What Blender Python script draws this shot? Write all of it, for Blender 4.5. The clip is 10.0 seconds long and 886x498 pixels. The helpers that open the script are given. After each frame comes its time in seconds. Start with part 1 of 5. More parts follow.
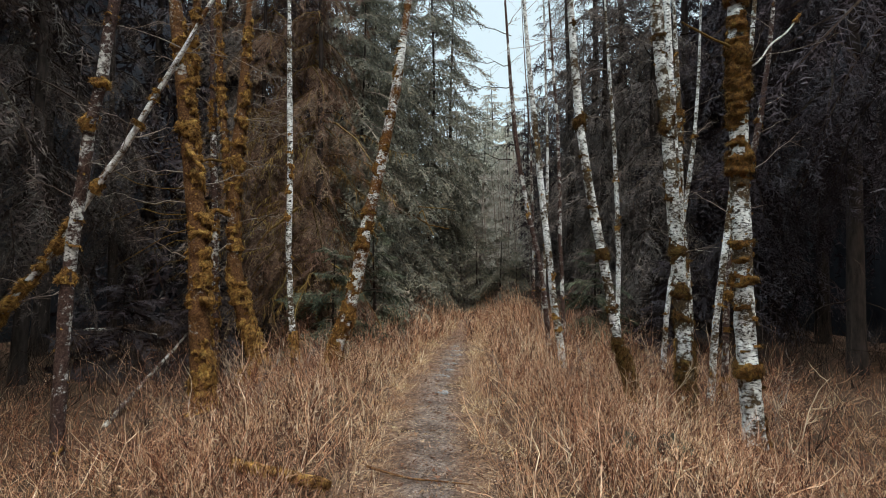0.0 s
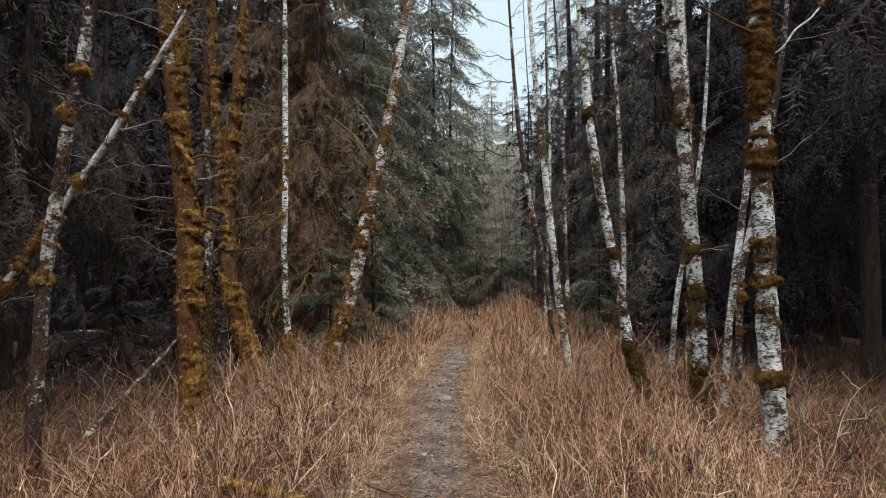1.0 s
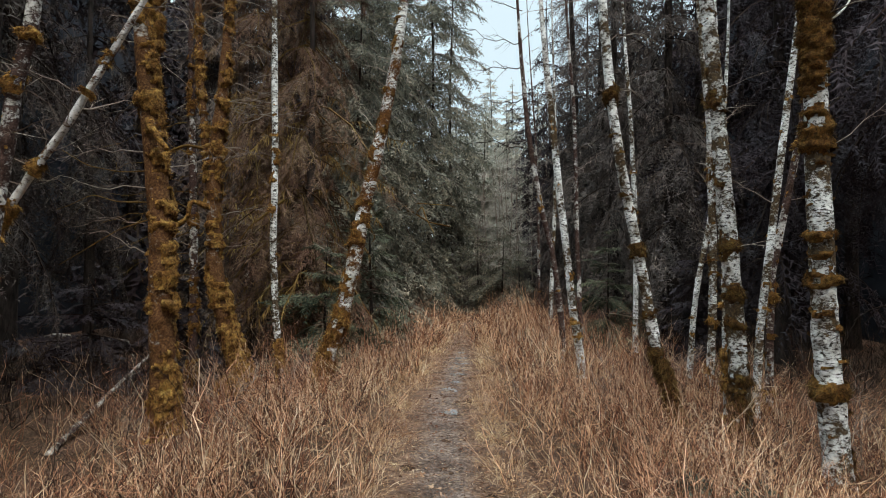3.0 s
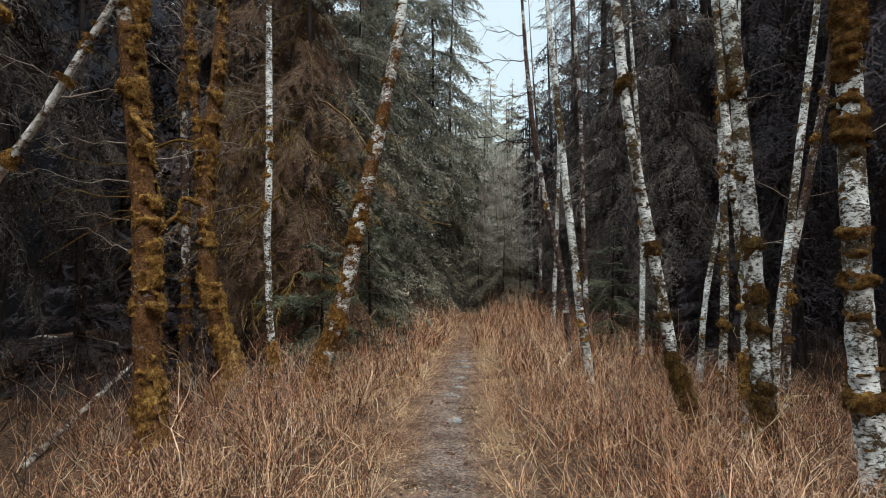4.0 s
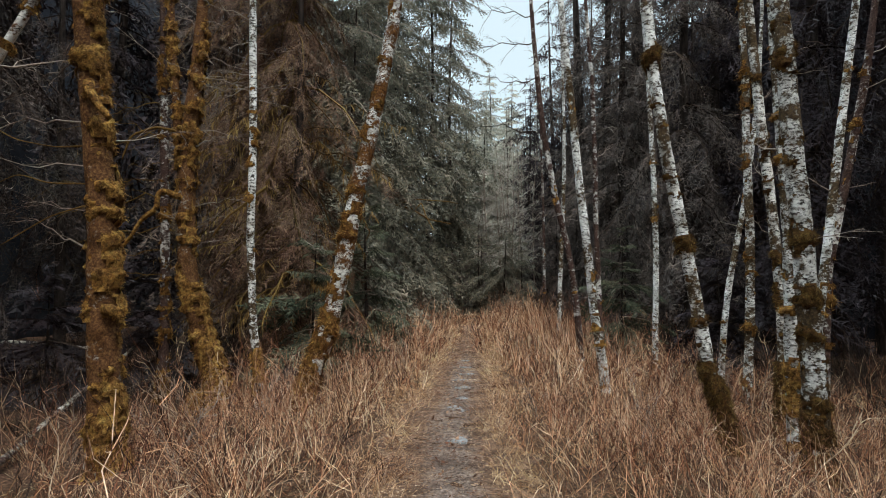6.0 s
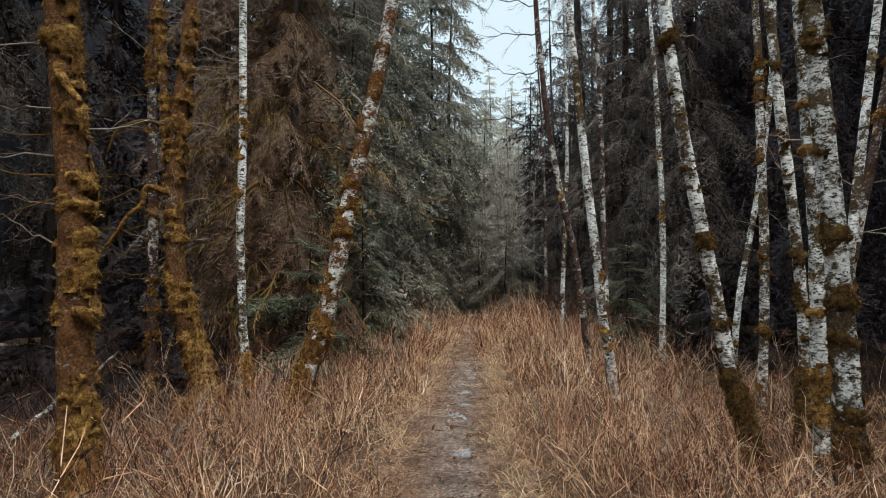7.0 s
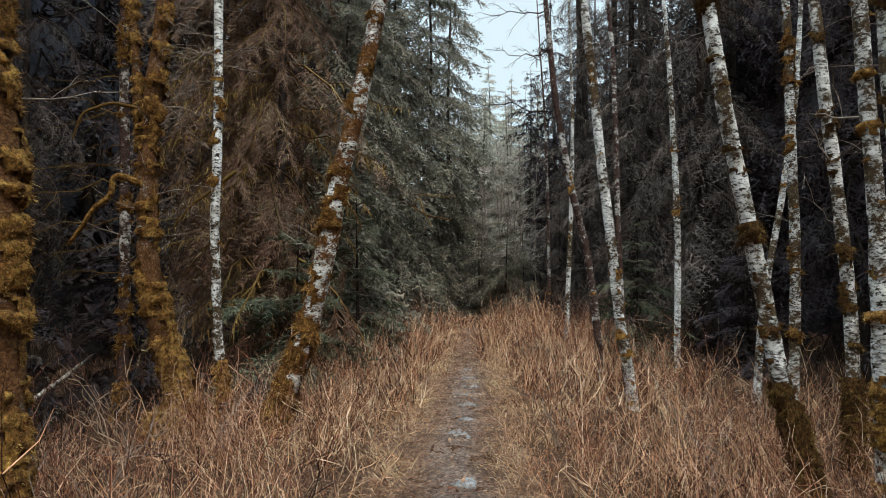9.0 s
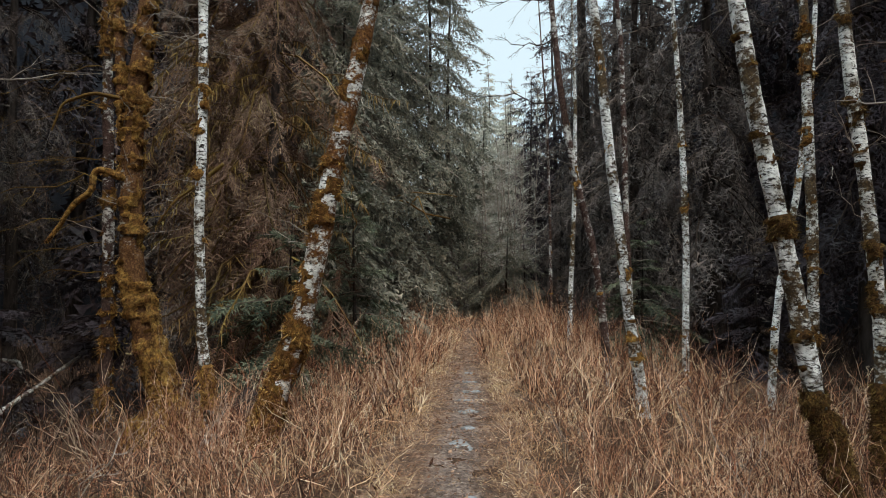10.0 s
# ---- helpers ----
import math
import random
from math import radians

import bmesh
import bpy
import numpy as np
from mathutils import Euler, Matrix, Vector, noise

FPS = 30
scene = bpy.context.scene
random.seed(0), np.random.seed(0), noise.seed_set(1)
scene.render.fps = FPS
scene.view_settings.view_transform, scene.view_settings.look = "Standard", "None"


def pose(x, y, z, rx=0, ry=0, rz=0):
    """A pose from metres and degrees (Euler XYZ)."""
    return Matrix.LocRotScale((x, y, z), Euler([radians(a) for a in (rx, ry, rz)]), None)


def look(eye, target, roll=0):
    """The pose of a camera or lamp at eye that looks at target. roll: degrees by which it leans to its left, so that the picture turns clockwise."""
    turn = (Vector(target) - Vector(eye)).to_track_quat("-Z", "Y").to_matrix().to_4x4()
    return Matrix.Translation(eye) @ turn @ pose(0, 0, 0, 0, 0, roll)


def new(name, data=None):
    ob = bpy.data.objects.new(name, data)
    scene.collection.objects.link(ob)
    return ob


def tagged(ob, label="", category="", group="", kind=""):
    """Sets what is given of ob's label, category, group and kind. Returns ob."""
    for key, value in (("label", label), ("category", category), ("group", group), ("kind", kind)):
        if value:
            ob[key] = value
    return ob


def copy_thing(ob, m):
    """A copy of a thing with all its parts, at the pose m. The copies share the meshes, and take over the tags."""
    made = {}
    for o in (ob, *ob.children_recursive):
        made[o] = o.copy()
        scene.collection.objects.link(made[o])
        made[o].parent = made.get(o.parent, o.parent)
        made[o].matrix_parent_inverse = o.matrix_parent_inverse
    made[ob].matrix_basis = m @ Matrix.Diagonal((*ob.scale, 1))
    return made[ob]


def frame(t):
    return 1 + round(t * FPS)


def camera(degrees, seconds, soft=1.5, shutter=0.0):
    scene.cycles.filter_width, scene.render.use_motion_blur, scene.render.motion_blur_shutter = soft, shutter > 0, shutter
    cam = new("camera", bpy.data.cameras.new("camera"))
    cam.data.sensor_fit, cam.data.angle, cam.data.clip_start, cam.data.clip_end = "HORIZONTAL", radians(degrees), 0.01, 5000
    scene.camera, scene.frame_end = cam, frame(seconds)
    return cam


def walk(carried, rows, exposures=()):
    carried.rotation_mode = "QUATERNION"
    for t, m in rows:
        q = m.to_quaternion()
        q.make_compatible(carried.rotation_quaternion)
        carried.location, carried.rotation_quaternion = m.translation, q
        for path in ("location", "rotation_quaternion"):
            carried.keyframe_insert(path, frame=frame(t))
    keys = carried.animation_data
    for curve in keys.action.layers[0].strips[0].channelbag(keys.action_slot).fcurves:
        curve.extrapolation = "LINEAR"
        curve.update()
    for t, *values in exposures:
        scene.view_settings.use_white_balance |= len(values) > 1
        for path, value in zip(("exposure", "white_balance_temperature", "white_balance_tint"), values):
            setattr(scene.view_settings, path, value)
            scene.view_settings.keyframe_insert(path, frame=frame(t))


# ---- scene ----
cam = camera(75.0, 10.0, soft=1.0)
METRES, EYE, TILT, LEAN, TURN = 5.0, 1.86, 3.5, 0.0, 0.0
SIDE = 0.65 * METRES
ROWS = [
    (0.0, 0.0, 0.0, 0.0, 0.0, -0.0, 0.0),
    (0.5, -0.0084, 0.0473, -0.004, -0.07, 0.03, -0.01),
    (1.0, -0.0163, 0.0966, -0.0077, -0.14, 0.06, -0.02),
    (1.5, -0.0237, 0.1465, -0.0124, -0.21, 0.08, -0.03),
    (2.0, -0.0305, 0.1969, -0.0177, -0.27, 0.1, -0.02),
    (2.5, -0.039, 0.2464, -0.0227, -0.32, 0.1, -0.01),
    (4.0, -0.0633, 0.393, -0.0348, -0.51, 0.1, -0.05),
    (4.5, -0.0687, 0.4423, -0.0396, -0.56, 0.12, -0.05),
    (5.0, -0.0734, 0.4923, -0.0448, -0.62, 0.16, -0.05),
    (5.5, -0.0761, 0.5416, -0.0492, -0.66, 0.18, -0.05),
    (7.0, -0.0848, 0.6938, -0.0628, -0.82, 0.22, -0.08),
    (7.5, -0.0866, 0.7431, -0.0665, -0.87, 0.21, -0.08),
    (8.0, -0.0872, 0.7919, -0.0731, -0.92, 0.22, -0.08),
    (8.5, -0.0872, 0.8406, -0.0787, -0.95, 0.25, -0.1),
    (9.0, -0.0876, 0.8897, -0.0825, -1.0, 0.23, -0.1),
    (9.5, -0.088, 0.9391, -0.0876, -1.05, 0.25, -0.1),
    (10.0, -0.088, 0.9895, -0.0931, -1.09, 0.25, -0.07),
]
walk(cam, [(t, pose(0, 0, EYE, TILT, LEAN, TURN) @ pose(SIDE * x, METRES * y, SIDE * z, 90 + 0.65 * pitch, roll, 0.65 * yaw)) for t, x, y, z, yaw, pitch, roll in ROWS],
     exposures=[(0.0, 0.0), (10.0, 0.0)])

# ---- light: an overcast sky over a narrow clearing ----
world = bpy.data.worlds.new("overcast_sky")
scene.world = world
world.use_nodes = True
wn, wl = world.node_tree.nodes, world.node_tree.links
sky = wn.new("ShaderNodeTexSky")
sky.sky_type, sky.sun_disc = "NISHITA", False
sky.sun_elevation, sky.sun_rotation = radians(60), radians(166)
cloud = wn.new("ShaderNodeMix")
cloud.data_type = "RGBA"
cloud.inputs["Factor"].default_value = 0.97
cloud.inputs["B"].default_value = (7.6, 9.25, 10.1, 1)
wl.new(sky.outputs["Color"], cloud.inputs["A"])
# an overcast sky is brighter overhead than near the horizon
way = wn.new("ShaderNodeTexCoord")
up = wn.new("ShaderNodeSeparateXYZ")
grow = wn.new("ShaderNodeMapRange")
grow.inputs["From Min"].default_value, grow.inputs["From Max"].default_value = 0.5, 1.0
grow.inputs["To Min"].default_value, grow.inputs["To Max"].default_value = 1.03, 5.3
bright = wn.new("ShaderNodeVectorMath")
bright.operation = "SCALE"
wl.new(way.outputs["Generated"], up.inputs["Vector"])
wl.new(up.outputs["Z"], grow.inputs["Value"])
wl.new(cloud.outputs["Result"], bright.inputs[0])
wl.new(grow.outputs["Result"], bright.inputs["Scale"])
wl.new(bright.outputs["Vector"], wn["Background"].inputs["Color"])
wn["Background"].inputs["Strength"].default_value = 0.098
sun = new("sun", bpy.data.lights.new("sun", "SUN"))
sun.data.energy, sun.data.angle, sun.data.color = 2.15, radians(24), (1.0, 0.89, 0.76)
sun.matrix_world = look((0, 0, 0), (-0.12, 0.5, -0.86))


# ---- materials ----
def nodes_of(name, rough=0.85, gloss=0.06):
    m = bpy.data.materials.new(name)
    m.use_nodes = True
    b = m.node_tree.nodes["Principled BSDF"]
    b.inputs["Roughness"].default_value = rough
    b.inputs["Specular IOR Level"].default_value = gloss
    return m, m.node_tree.nodes, m.node_tree.links, b


def ramp(n, stops):
    r = n.new("ShaderNodeValToRGB")
    e = r.color_ramp.elements
    while len(e) < len(stops):
        e.new(0.5)
    for k, (p, c) in enumerate(stops):
        e[k].position, e[k].color = p, (*c, 1)
    return r


def noise_tex(n, l, scale, detail=5, vec=None, stretch=None, rough=0.55):
    t = n.new("ShaderNodeTexNoise")
    t.inputs["Scale"].default_value, t.inputs["Detail"].default_value, t.inputs["Roughness"].default_value = scale, detail, rough
    out = vec or n.new("ShaderNodeTexCoord").outputs["Object"]
    if stretch:
        m = n.new("ShaderNodeMapping")
        m.inputs["Scale"].default_value = stretch
        l.new(out, m.inputs["Vector"])
        out = m.outputs["Vector"]
    l.new(out, t.inputs["Vector"])
    return t


def mixed(n, l, fac, a, b, kind="MIX"):
    m = n.new("ShaderNodeMix")
    m.data_type, m.blend_type = "RGBA", kind
    for sock, v in (("Factor", fac), ("A", a), ("B", b)):
        if isinstance(v, (int, float)):
            m.inputs[sock].default_value = v
        elif isinstance(v, tuple):
            m.inputs[sock].default_value = (*v, 1)
        else:
            l.new(v, m.inputs[sock])
    return m.outputs["Result"]


def bumped(n, l, b, height, strength=0.5, dist=0.01):
    u = n.new("ShaderNodeBump")
    u.inputs["Strength"].default_value, u.inputs["Distance"].default_value = strength, dist
    l.new(height, u.inputs["Height"])
    l.new(u.outputs["Normal"], b.inputs["Normal"])


def own_coords(n, l):
    """Object coordinates shifted by each object's own random value, so that no two trunks share a pattern."""
    c = n.new("ShaderNodeTexCoord")
    o = n.new("ShaderNodeObjectInfo")
    far_off = n.new("ShaderNodeVectorMath")
    far_off.operation = "MULTIPLY_ADD"
    far_off.inputs[1].default_value = (37.0, 53.0, 71.0)
    l.new(o.outputs["Random"], far_off.inputs[0])
    l.new(c.outputs["Object"], far_off.inputs[2])
    return far_off.outputs["Vector"]


def bark_material(name, pale, dark, brown_amount, film=1.0, scar=0.425, skin=((0.016, 0.009, 0.006), (0.06, 0.03, 0.015), (0.13, 0.068, 0.028), (0.27, 0.18, 0.075))):
    """Pale lichen-crusted bark with dark scars and thin brown moss that thickens and thins along the trunk."""
    m, n, l, b = nodes_of(name, 0.8)
    at = own_coords(n, l)
    blot = noise_tex(n, l, 12, 10, vec=at, stretch=(1, 1, 1.5), rough=0.74)
    r1 = ramp(n, [(0.33, dark), (0.4, tuple(0.5 * p + 0.5 * d for p, d in zip(pale, dark))), (0.46, tuple(0.88 * p for p in pale)), (0.6, tuple(min(1, p * 1.1) for p in pale)), (0.8, tuple(p * 0.72 for p in pale))])
    l.new(blot.outputs["Fac"], r1.inputs["Fac"])
    scars = noise_tex(n, l, 15, 6, vec=at, stretch=(1, 1, 2.6), rough=0.7)
    r2 = ramp(n, [(scar - 0.03, (1, 1, 1)), (scar + 0.02, (0, 0, 0))])
    l.new(scars.outputs["Fac"], r2.inputs["Fac"])
    c = mixed(n, l, r2.outputs["Color"], r1.outputs["Color"], (0.03, 0.024, 0.02))
    big = noise_tex(n, l, 9, 11, vec=at, rough=0.8, stretch=(1, 1, 1.3))
    zone = noise_tex(n, l, 1.5, 2, vec=at)
    both = n.new("ShaderNodeMath")
    both.operation = "MULTIPLY_ADD"
    both.inputs[1].default_value = 0.55
    l.new(zone.outputs["Fac"], both.inputs[0])
    l.new(big.outputs["Fac"], both.inputs[2])
    r3 = ramp(n, [(0.925 - 0.36 * brown_amount, (0, 0, 0)), (0.985 - 0.36 * brown_amount, (1, 1, 1))])
    l.new(both.outputs["Value"], r3.inputs["Fac"])
    fine = noise_tex(n, l, 34, 9, vec=at, rough=0.78)
    r4 = ramp(n, [(p, tuple(film * q for q in c4)) for p, c4 in zip((0.34, 0.47, 0.58, 0.72), skin)])
    l.new(fine.outputs["Fac"], r4.inputs["Fac"])
    c = mixed(n, l, r3.outputs["Color"], c, r4.outputs["Color"])
    tone = noise_tex(n, l, 5, 6, vec=at, stretch=(1, 1, 1.2))
    r5 = ramp(n, [(0.34, (0.6, 0.57, 0.53)), (0.5, (1.0, 1.0, 1.0)), (0.7, (1.15, 1.15, 1.15))])
    l.new(tone.outputs["Fac"], r5.inputs["Fac"])
    c = mixed(n, l, 1.0, c, r5.outputs["Color"], "MULTIPLY")
    l.new(c, b.inputs["Base Color"])
    hgt = mixed(n, l, 0.5, fine.outputs["Fac"], r3.outputs["Color"])
    bumped(n, l, b, hgt, 0.8, 0.02)
    return m


def strand_material(name, stops, rough=0.8, grain=40, through_light=0.0, gloss=0.06, fade=((0.62, 0.5, 0.47), (0.98, 0.89, 0.85), (1.2, 1.24, 1.16)), span=0.9):
    """Colour by each loose piece's own random value, with a fine grain over it."""
    m, n, l, b = nodes_of(name, rough, gloss)
    g = n.new("ShaderNodeNewGeometry")
    r = ramp(n, stops)
    l.new(g.outputs["Random Per Island"], r.inputs["Fac"])
    t = noise_tex(n, l, grain, 3)
    v = ramp(n, [(0.3, (0.55, 0.55, 0.55)), (0.7, (1.15, 1.15, 1.15))])
    l.new(t.outputs["Fac"], v.inputs["Fac"])
    patch = noise_tex(n, l, span, 5)
    pv = ramp(n, list(zip((0.33, 0.5, 0.66), fade)))
    l.new(patch.outputs["Fac"], pv.inputs["Fac"])
    c = mixed(n, l, 1.0, r.outputs["Color"], v.outputs["Color"], "MULTIPLY")
    c = mixed(n, l, 1.0, c, pv.outputs["Color"], "MULTIPLY")
    l.new(c, b.inputs["Base Color"])
    if through_light:
        t2 = n.new("ShaderNodeBsdfTranslucent")
        l.new(c, t2.inputs["Color"])
        mx = n.new("ShaderNodeMixShader")
        mx.inputs["Fac"].default_value = through_light
        l.new(b.outputs["BSDF"], mx.inputs[1])
        l.new(t2.outputs["BSDF"], mx.inputs[2])
        l.new(mx.outputs["Shader"], n["Material Output"].inputs["Surface"])
    return m


def moss_material(name, stops):
    m, n, l, b = nodes_of(name, 0.95)
    t = noise_tex(n, l, 9, 9, rough=0.7)
    r = ramp(n, stops)
    l.new(t.outputs["Fac"], r.inputs["Fac"])
    f = noise_tex(n, l, 75, 6, rough=0.7)
    v = ramp(n, [(0.32, (0.25, 0.22, 0.2)), (0.5, (0.9, 0.9, 0.9)), (0.68, (1.6, 1.55, 1.3))])
    l.new(f.outputs["Fac"], v.inputs["Fac"])
    w = noise_tex(n, l, 20, 4)
    wv = ramp(n, [(0.35, (0.4, 0.38, 0.36)), (0.5, (1, 1, 1)), (0.66, (1.6, 1.5, 1.3))])
    l.new(w.outputs["Fac"], wv.inputs["Fac"])
    c = mixed(n, l, 1.0, r.outputs["Color"], v.outputs["Color"], "MULTIPLY")
    l.new(mixed(n, l, 1.0, c, wv.outputs["Color"], "MULTIPLY"), b.inputs["Base Color"])
    bumped(n, l, b, f.outputs["Fac"], 1.0, 0.05)
    return m


def ground_material():
    m, n, l, b = nodes_of("forest_litter", 0.9)
    t = noise_tex(n, l, 28, 8)
    r = ramp(n, [(0.3, (0.02, 0.011, 0.008)), (0.46, (0.065, 0.034, 0.023)), (0.6, (0.15, 0.086, 0.055)), (0.75, (0.3, 0.2, 0.13))])
    l.new(t.outputs["Fac"], r.inputs["Fac"])
    p = noise_tex(n, l, 0.8, 4)
    pr = ramp(n, [(0.4, (0.6, 0.62, 0.55)), (0.62, (1, 1, 1))])
    l.new(p.outputs["Fac"], pr.inputs["Fac"])
    l.new(mixed(n, l, 1.0, r.outputs["Color"], pr.outputs["Color"], "MULTIPLY"), b.inputs["Base Color"])
    bumped(n, l, b, t.outputs["Fac"], 0.9, 0.05)
    return m


def trail_material():
    """Bare damp earth where the path is worn, litter and old grass towards its edges."""
    m, n, l, b = nodes_of("trodden_earth", 0.8, 0.25)
    t = noise_tex(n, l, 24, 10, rough=0.78)
    r = ramp(n, [(0.36, (0.04, 0.027, 0.022)), (0.46, (0.15, 0.106, 0.084)), (0.54, (0.27, 0.2, 0.163)), (0.66, (0.5, 0.41, 0.345))])
    l.new(t.outputs["Fac"], r.inputs["Fac"])
    e = ramp(n, [(0.36, (0.04, 0.022, 0.015)), (0.47, (0.15, 0.084, 0.054)), (0.58, (0.29, 0.182, 0.115)), (0.7, (0.48, 0.34, 0.225))])
    l.new(t.outputs["Fac"], e.inputs["Fac"])
    a = n.new("ShaderNodeAttribute")
    a.attribute_name = "worn"
    ragged = noise_tex(n, l, 7, 7, rough=0.7)
    add = n.new("ShaderNodeMath")
    add.operation = "ADD"
    l.new(a.outputs["Fac"], add.inputs[0])
    l.new(ragged.outputs["Fac"], add.inputs[1])
    k = ramp(n, [(0.0, (0, 0, 0)), (1.0, (1, 1, 1))])
    k.color_ramp.elements[0].position, k.color_ramp.elements[1].position = 0.44, 0.62
    half = n.new("ShaderNodeMath")
    half.operation = "MULTIPLY"
    half.inputs[1].default_value = 0.5
    l.new(add.outputs["Value"], half.inputs[0])
    l.new(half.outputs["Value"], k.inputs["Fac"])
    c = mixed(n, l, k.outputs["Color"], e.outputs["Color"], r.outputs["Color"])
    p = noise_tex(n, l, 2.6, 5)
    pr = ramp(n, [(0.38, (0.55, 0.5, 0.47)), (0.62, (1.1, 1.08, 1.08))])
    l.new(p.outputs["Fac"], pr.inputs["Fac"])
    l.new(mixed(n, l, 1.0, c, pr.outputs["Color"], "MULTIPLY"), b.inputs["Base Color"])
    bumped(n, l, b, t.outputs["Fac"], 1.0, 0.06)
    return m


def plain_noise_material(name, a, c, scale, rough=0.85, stretch=None, gloss=0.06):
    m, n, l, b = nodes_of(name, rough, gloss)
    t = noise_tex(n, l, scale, 6, stretch=stretch)
    r = ramp(n, [(0.3, a), (0.7, c)])
    l.new(t.outputs["Fac"], r.inputs["Fac"])
    l.new(r.outputs["Color"], b.inputs["Base Color"])
    bumped(n, l, b, t.outputs["Fac"], 0.6, 0.02)
    return m


M_GROUND, M_TRAIL = ground_material(), trail_material()
RED_SKIN = ((0.028, 0.013, 0.008), (0.09, 0.041, 0.02), (0.19, 0.098, 0.04), (0.36, 0.235, 0.1))
OLIVE_SKIN = ((0.02, 0.014, 0.01), (0.06, 0.041, 0.026), (0.125, 0.085, 0.045), (0.27, 0.2, 0.1))
PLUM_SKIN = ((0.018, 0.011, 0.011), (0.05, 0.029, 0.025), (0.1, 0.062, 0.05), (0.24, 0.18, 0.145))
M_PALE = bark_material("pale_alder_bark", (0.8, 0.8, 0.77), (0.11, 0.085, 0.07), 0.46, scar=0.45, skin=OLIVE_SKIN)
M_PATCHY = bark_material("patchy_alder_bark", (0.77, 0.76, 0.72), (0.09, 0.065, 0.05), 0.51, scar=0.455, skin=OLIVE_SKIN)
M_RUSTY = bark_material("rust_patched_bark", (0.76, 0.75, 0.71), (0.09, 0.06, 0.045), 0.55, scar=0.45, skin=((0.03, 0.013, 0.007), (0.1, 0.043, 0.017), (0.22, 0.105, 0.035), (0.4, 0.24, 0.085)))
M_BROWN = bark_material("brown_mossy_bark", (0.5, 0.46, 0.41), (0.07, 0.045, 0.03), 0.84, skin=RED_SKIN)
M_FLECK = bark_material("plum_flecked_bark", (0.62, 0.6, 0.56), (0.07, 0.045, 0.04), 0.68, skin=PLUM_SKIN)
M_DARKBARK = bark_material("dark_flecked_bark", (0.6, 0.57, 0.53), (0.06, 0.035, 0.025), 0.66, skin=PLUM_SKIN)
M_MOSS = moss_material("golden_moss", [(0.3, (0.068, 0.031, 0.015)), (0.44, (0.19, 0.096, 0.034)), (0.56, (0.37, 0.21, 0.065)), (0.7, (0.56, 0.38, 0.125))])
M_FOOTMOSS = moss_material("brown_moss", [(0.3, (0.04, 0.02, 0.011)), (0.46, (0.09, 0.046, 0.019)), (0.6, (0.15, 0.09, 0.03)), (0.74, (0.22, 0.16, 0.05))])
M_RUSTMOSS = moss_material("rusty_moss", [(0.3, (0.07, 0.028, 0.01)), (0.46, (0.15, 0.073, 0.025)), (0.6, (0.22, 0.122, 0.036)), (0.74, (0.25, 0.18, 0.05))])
M_TWIG = strand_material("grey_twig", [(0.0, (0.09, 0.07, 0.058)), (0.5, (0.24, 0.2, 0.17)), (1.0, (0.55, 0.5, 0.44))])
M_MOSSTWIG = strand_material("mossy_twig", [(0.0, (0.06, 0.04, 0.018)), (0.6, (0.15, 0.095, 0.03)), (1.0, (0.22, 0.16, 0.06))])
M_SNAG = bark_material("weathered_wood", (0.74, 0.72, 0.68), (0.2, 0.16, 0.13), 0.36, 1.0, 0.405, RED_SKIN)
M_BRUSH = strand_material("rusty_stems", [(0.0, (0.022, 0.011, 0.008)), (0.38, (0.088, 0.037, 0.024)), (0.58, (0.4, 0.183, 0.107)), (0.77, (0.94, 0.578, 0.355)), (1.0, (1.0, 0.84, 0.62))])
M_REDBRUSH = strand_material("dark_red_stems", [(0.0, (0.018, 0.009, 0.007)), (0.35, (0.068, 0.028, 0.02)), (0.58, (0.3, 0.133, 0.08)), (0.8, (0.68, 0.385, 0.23)), (1.0, (1.0, 0.78, 0.55))])
M_STRAW = strand_material("dry_grass", [(0.0, (0.09, 0.043, 0.022)), (0.35, (0.39, 0.226, 0.122)), (0.7, (0.73, 0.5, 0.295)), (1.0, (1.0, 0.83, 0.59))])
M_LITTER = strand_material("dead_leaves", [(0.0, (0.06, 0.03, 0.02)), (0.5, (0.22, 0.115, 0.072)), (1.0, (0.4, 0.275, 0.19))])
GREENER = ((0.58, 0.58, 0.57), (0.93, 0.9, 0.89), (1.24, 1.13, 1.05))
M_GREEN = strand_material("hemlock_needles", [(0.0, (0.1, 0.1, 0.082)), (0.5, (0.232, 0.235, 0.185)), (0.85, (0.315, 0.305, 0.24)), (1.0, (0.39, 0.35, 0.27))], 0.6, 6, 0.35, 0.06, GREENER)
M_YOUNG = strand_material("young_needles", [(0.0, (0.035, 0.05, 0.036)), (0.5, (0.108, 0.128, 0.085)), (0.85, (0.195, 0.215, 0.145)), (1.0, (0.3, 0.3, 0.2))], 0.6, 6, 0.35, 0.06, GREENER)
# needle colours darkened for forest shade: cool in the first, brown in the second
M_DARK = strand_material("shaded_spruce_needles", [(0.0, (0.048, 0.043, 0.05)), (0.6, (0.061, 0.054, 0.062)), (1.0, (0.083, 0.073, 0.08))], 0.9, 6, 0.0, 0.0)
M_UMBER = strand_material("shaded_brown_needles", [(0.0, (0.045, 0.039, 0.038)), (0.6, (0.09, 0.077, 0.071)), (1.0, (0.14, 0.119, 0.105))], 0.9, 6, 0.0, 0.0)
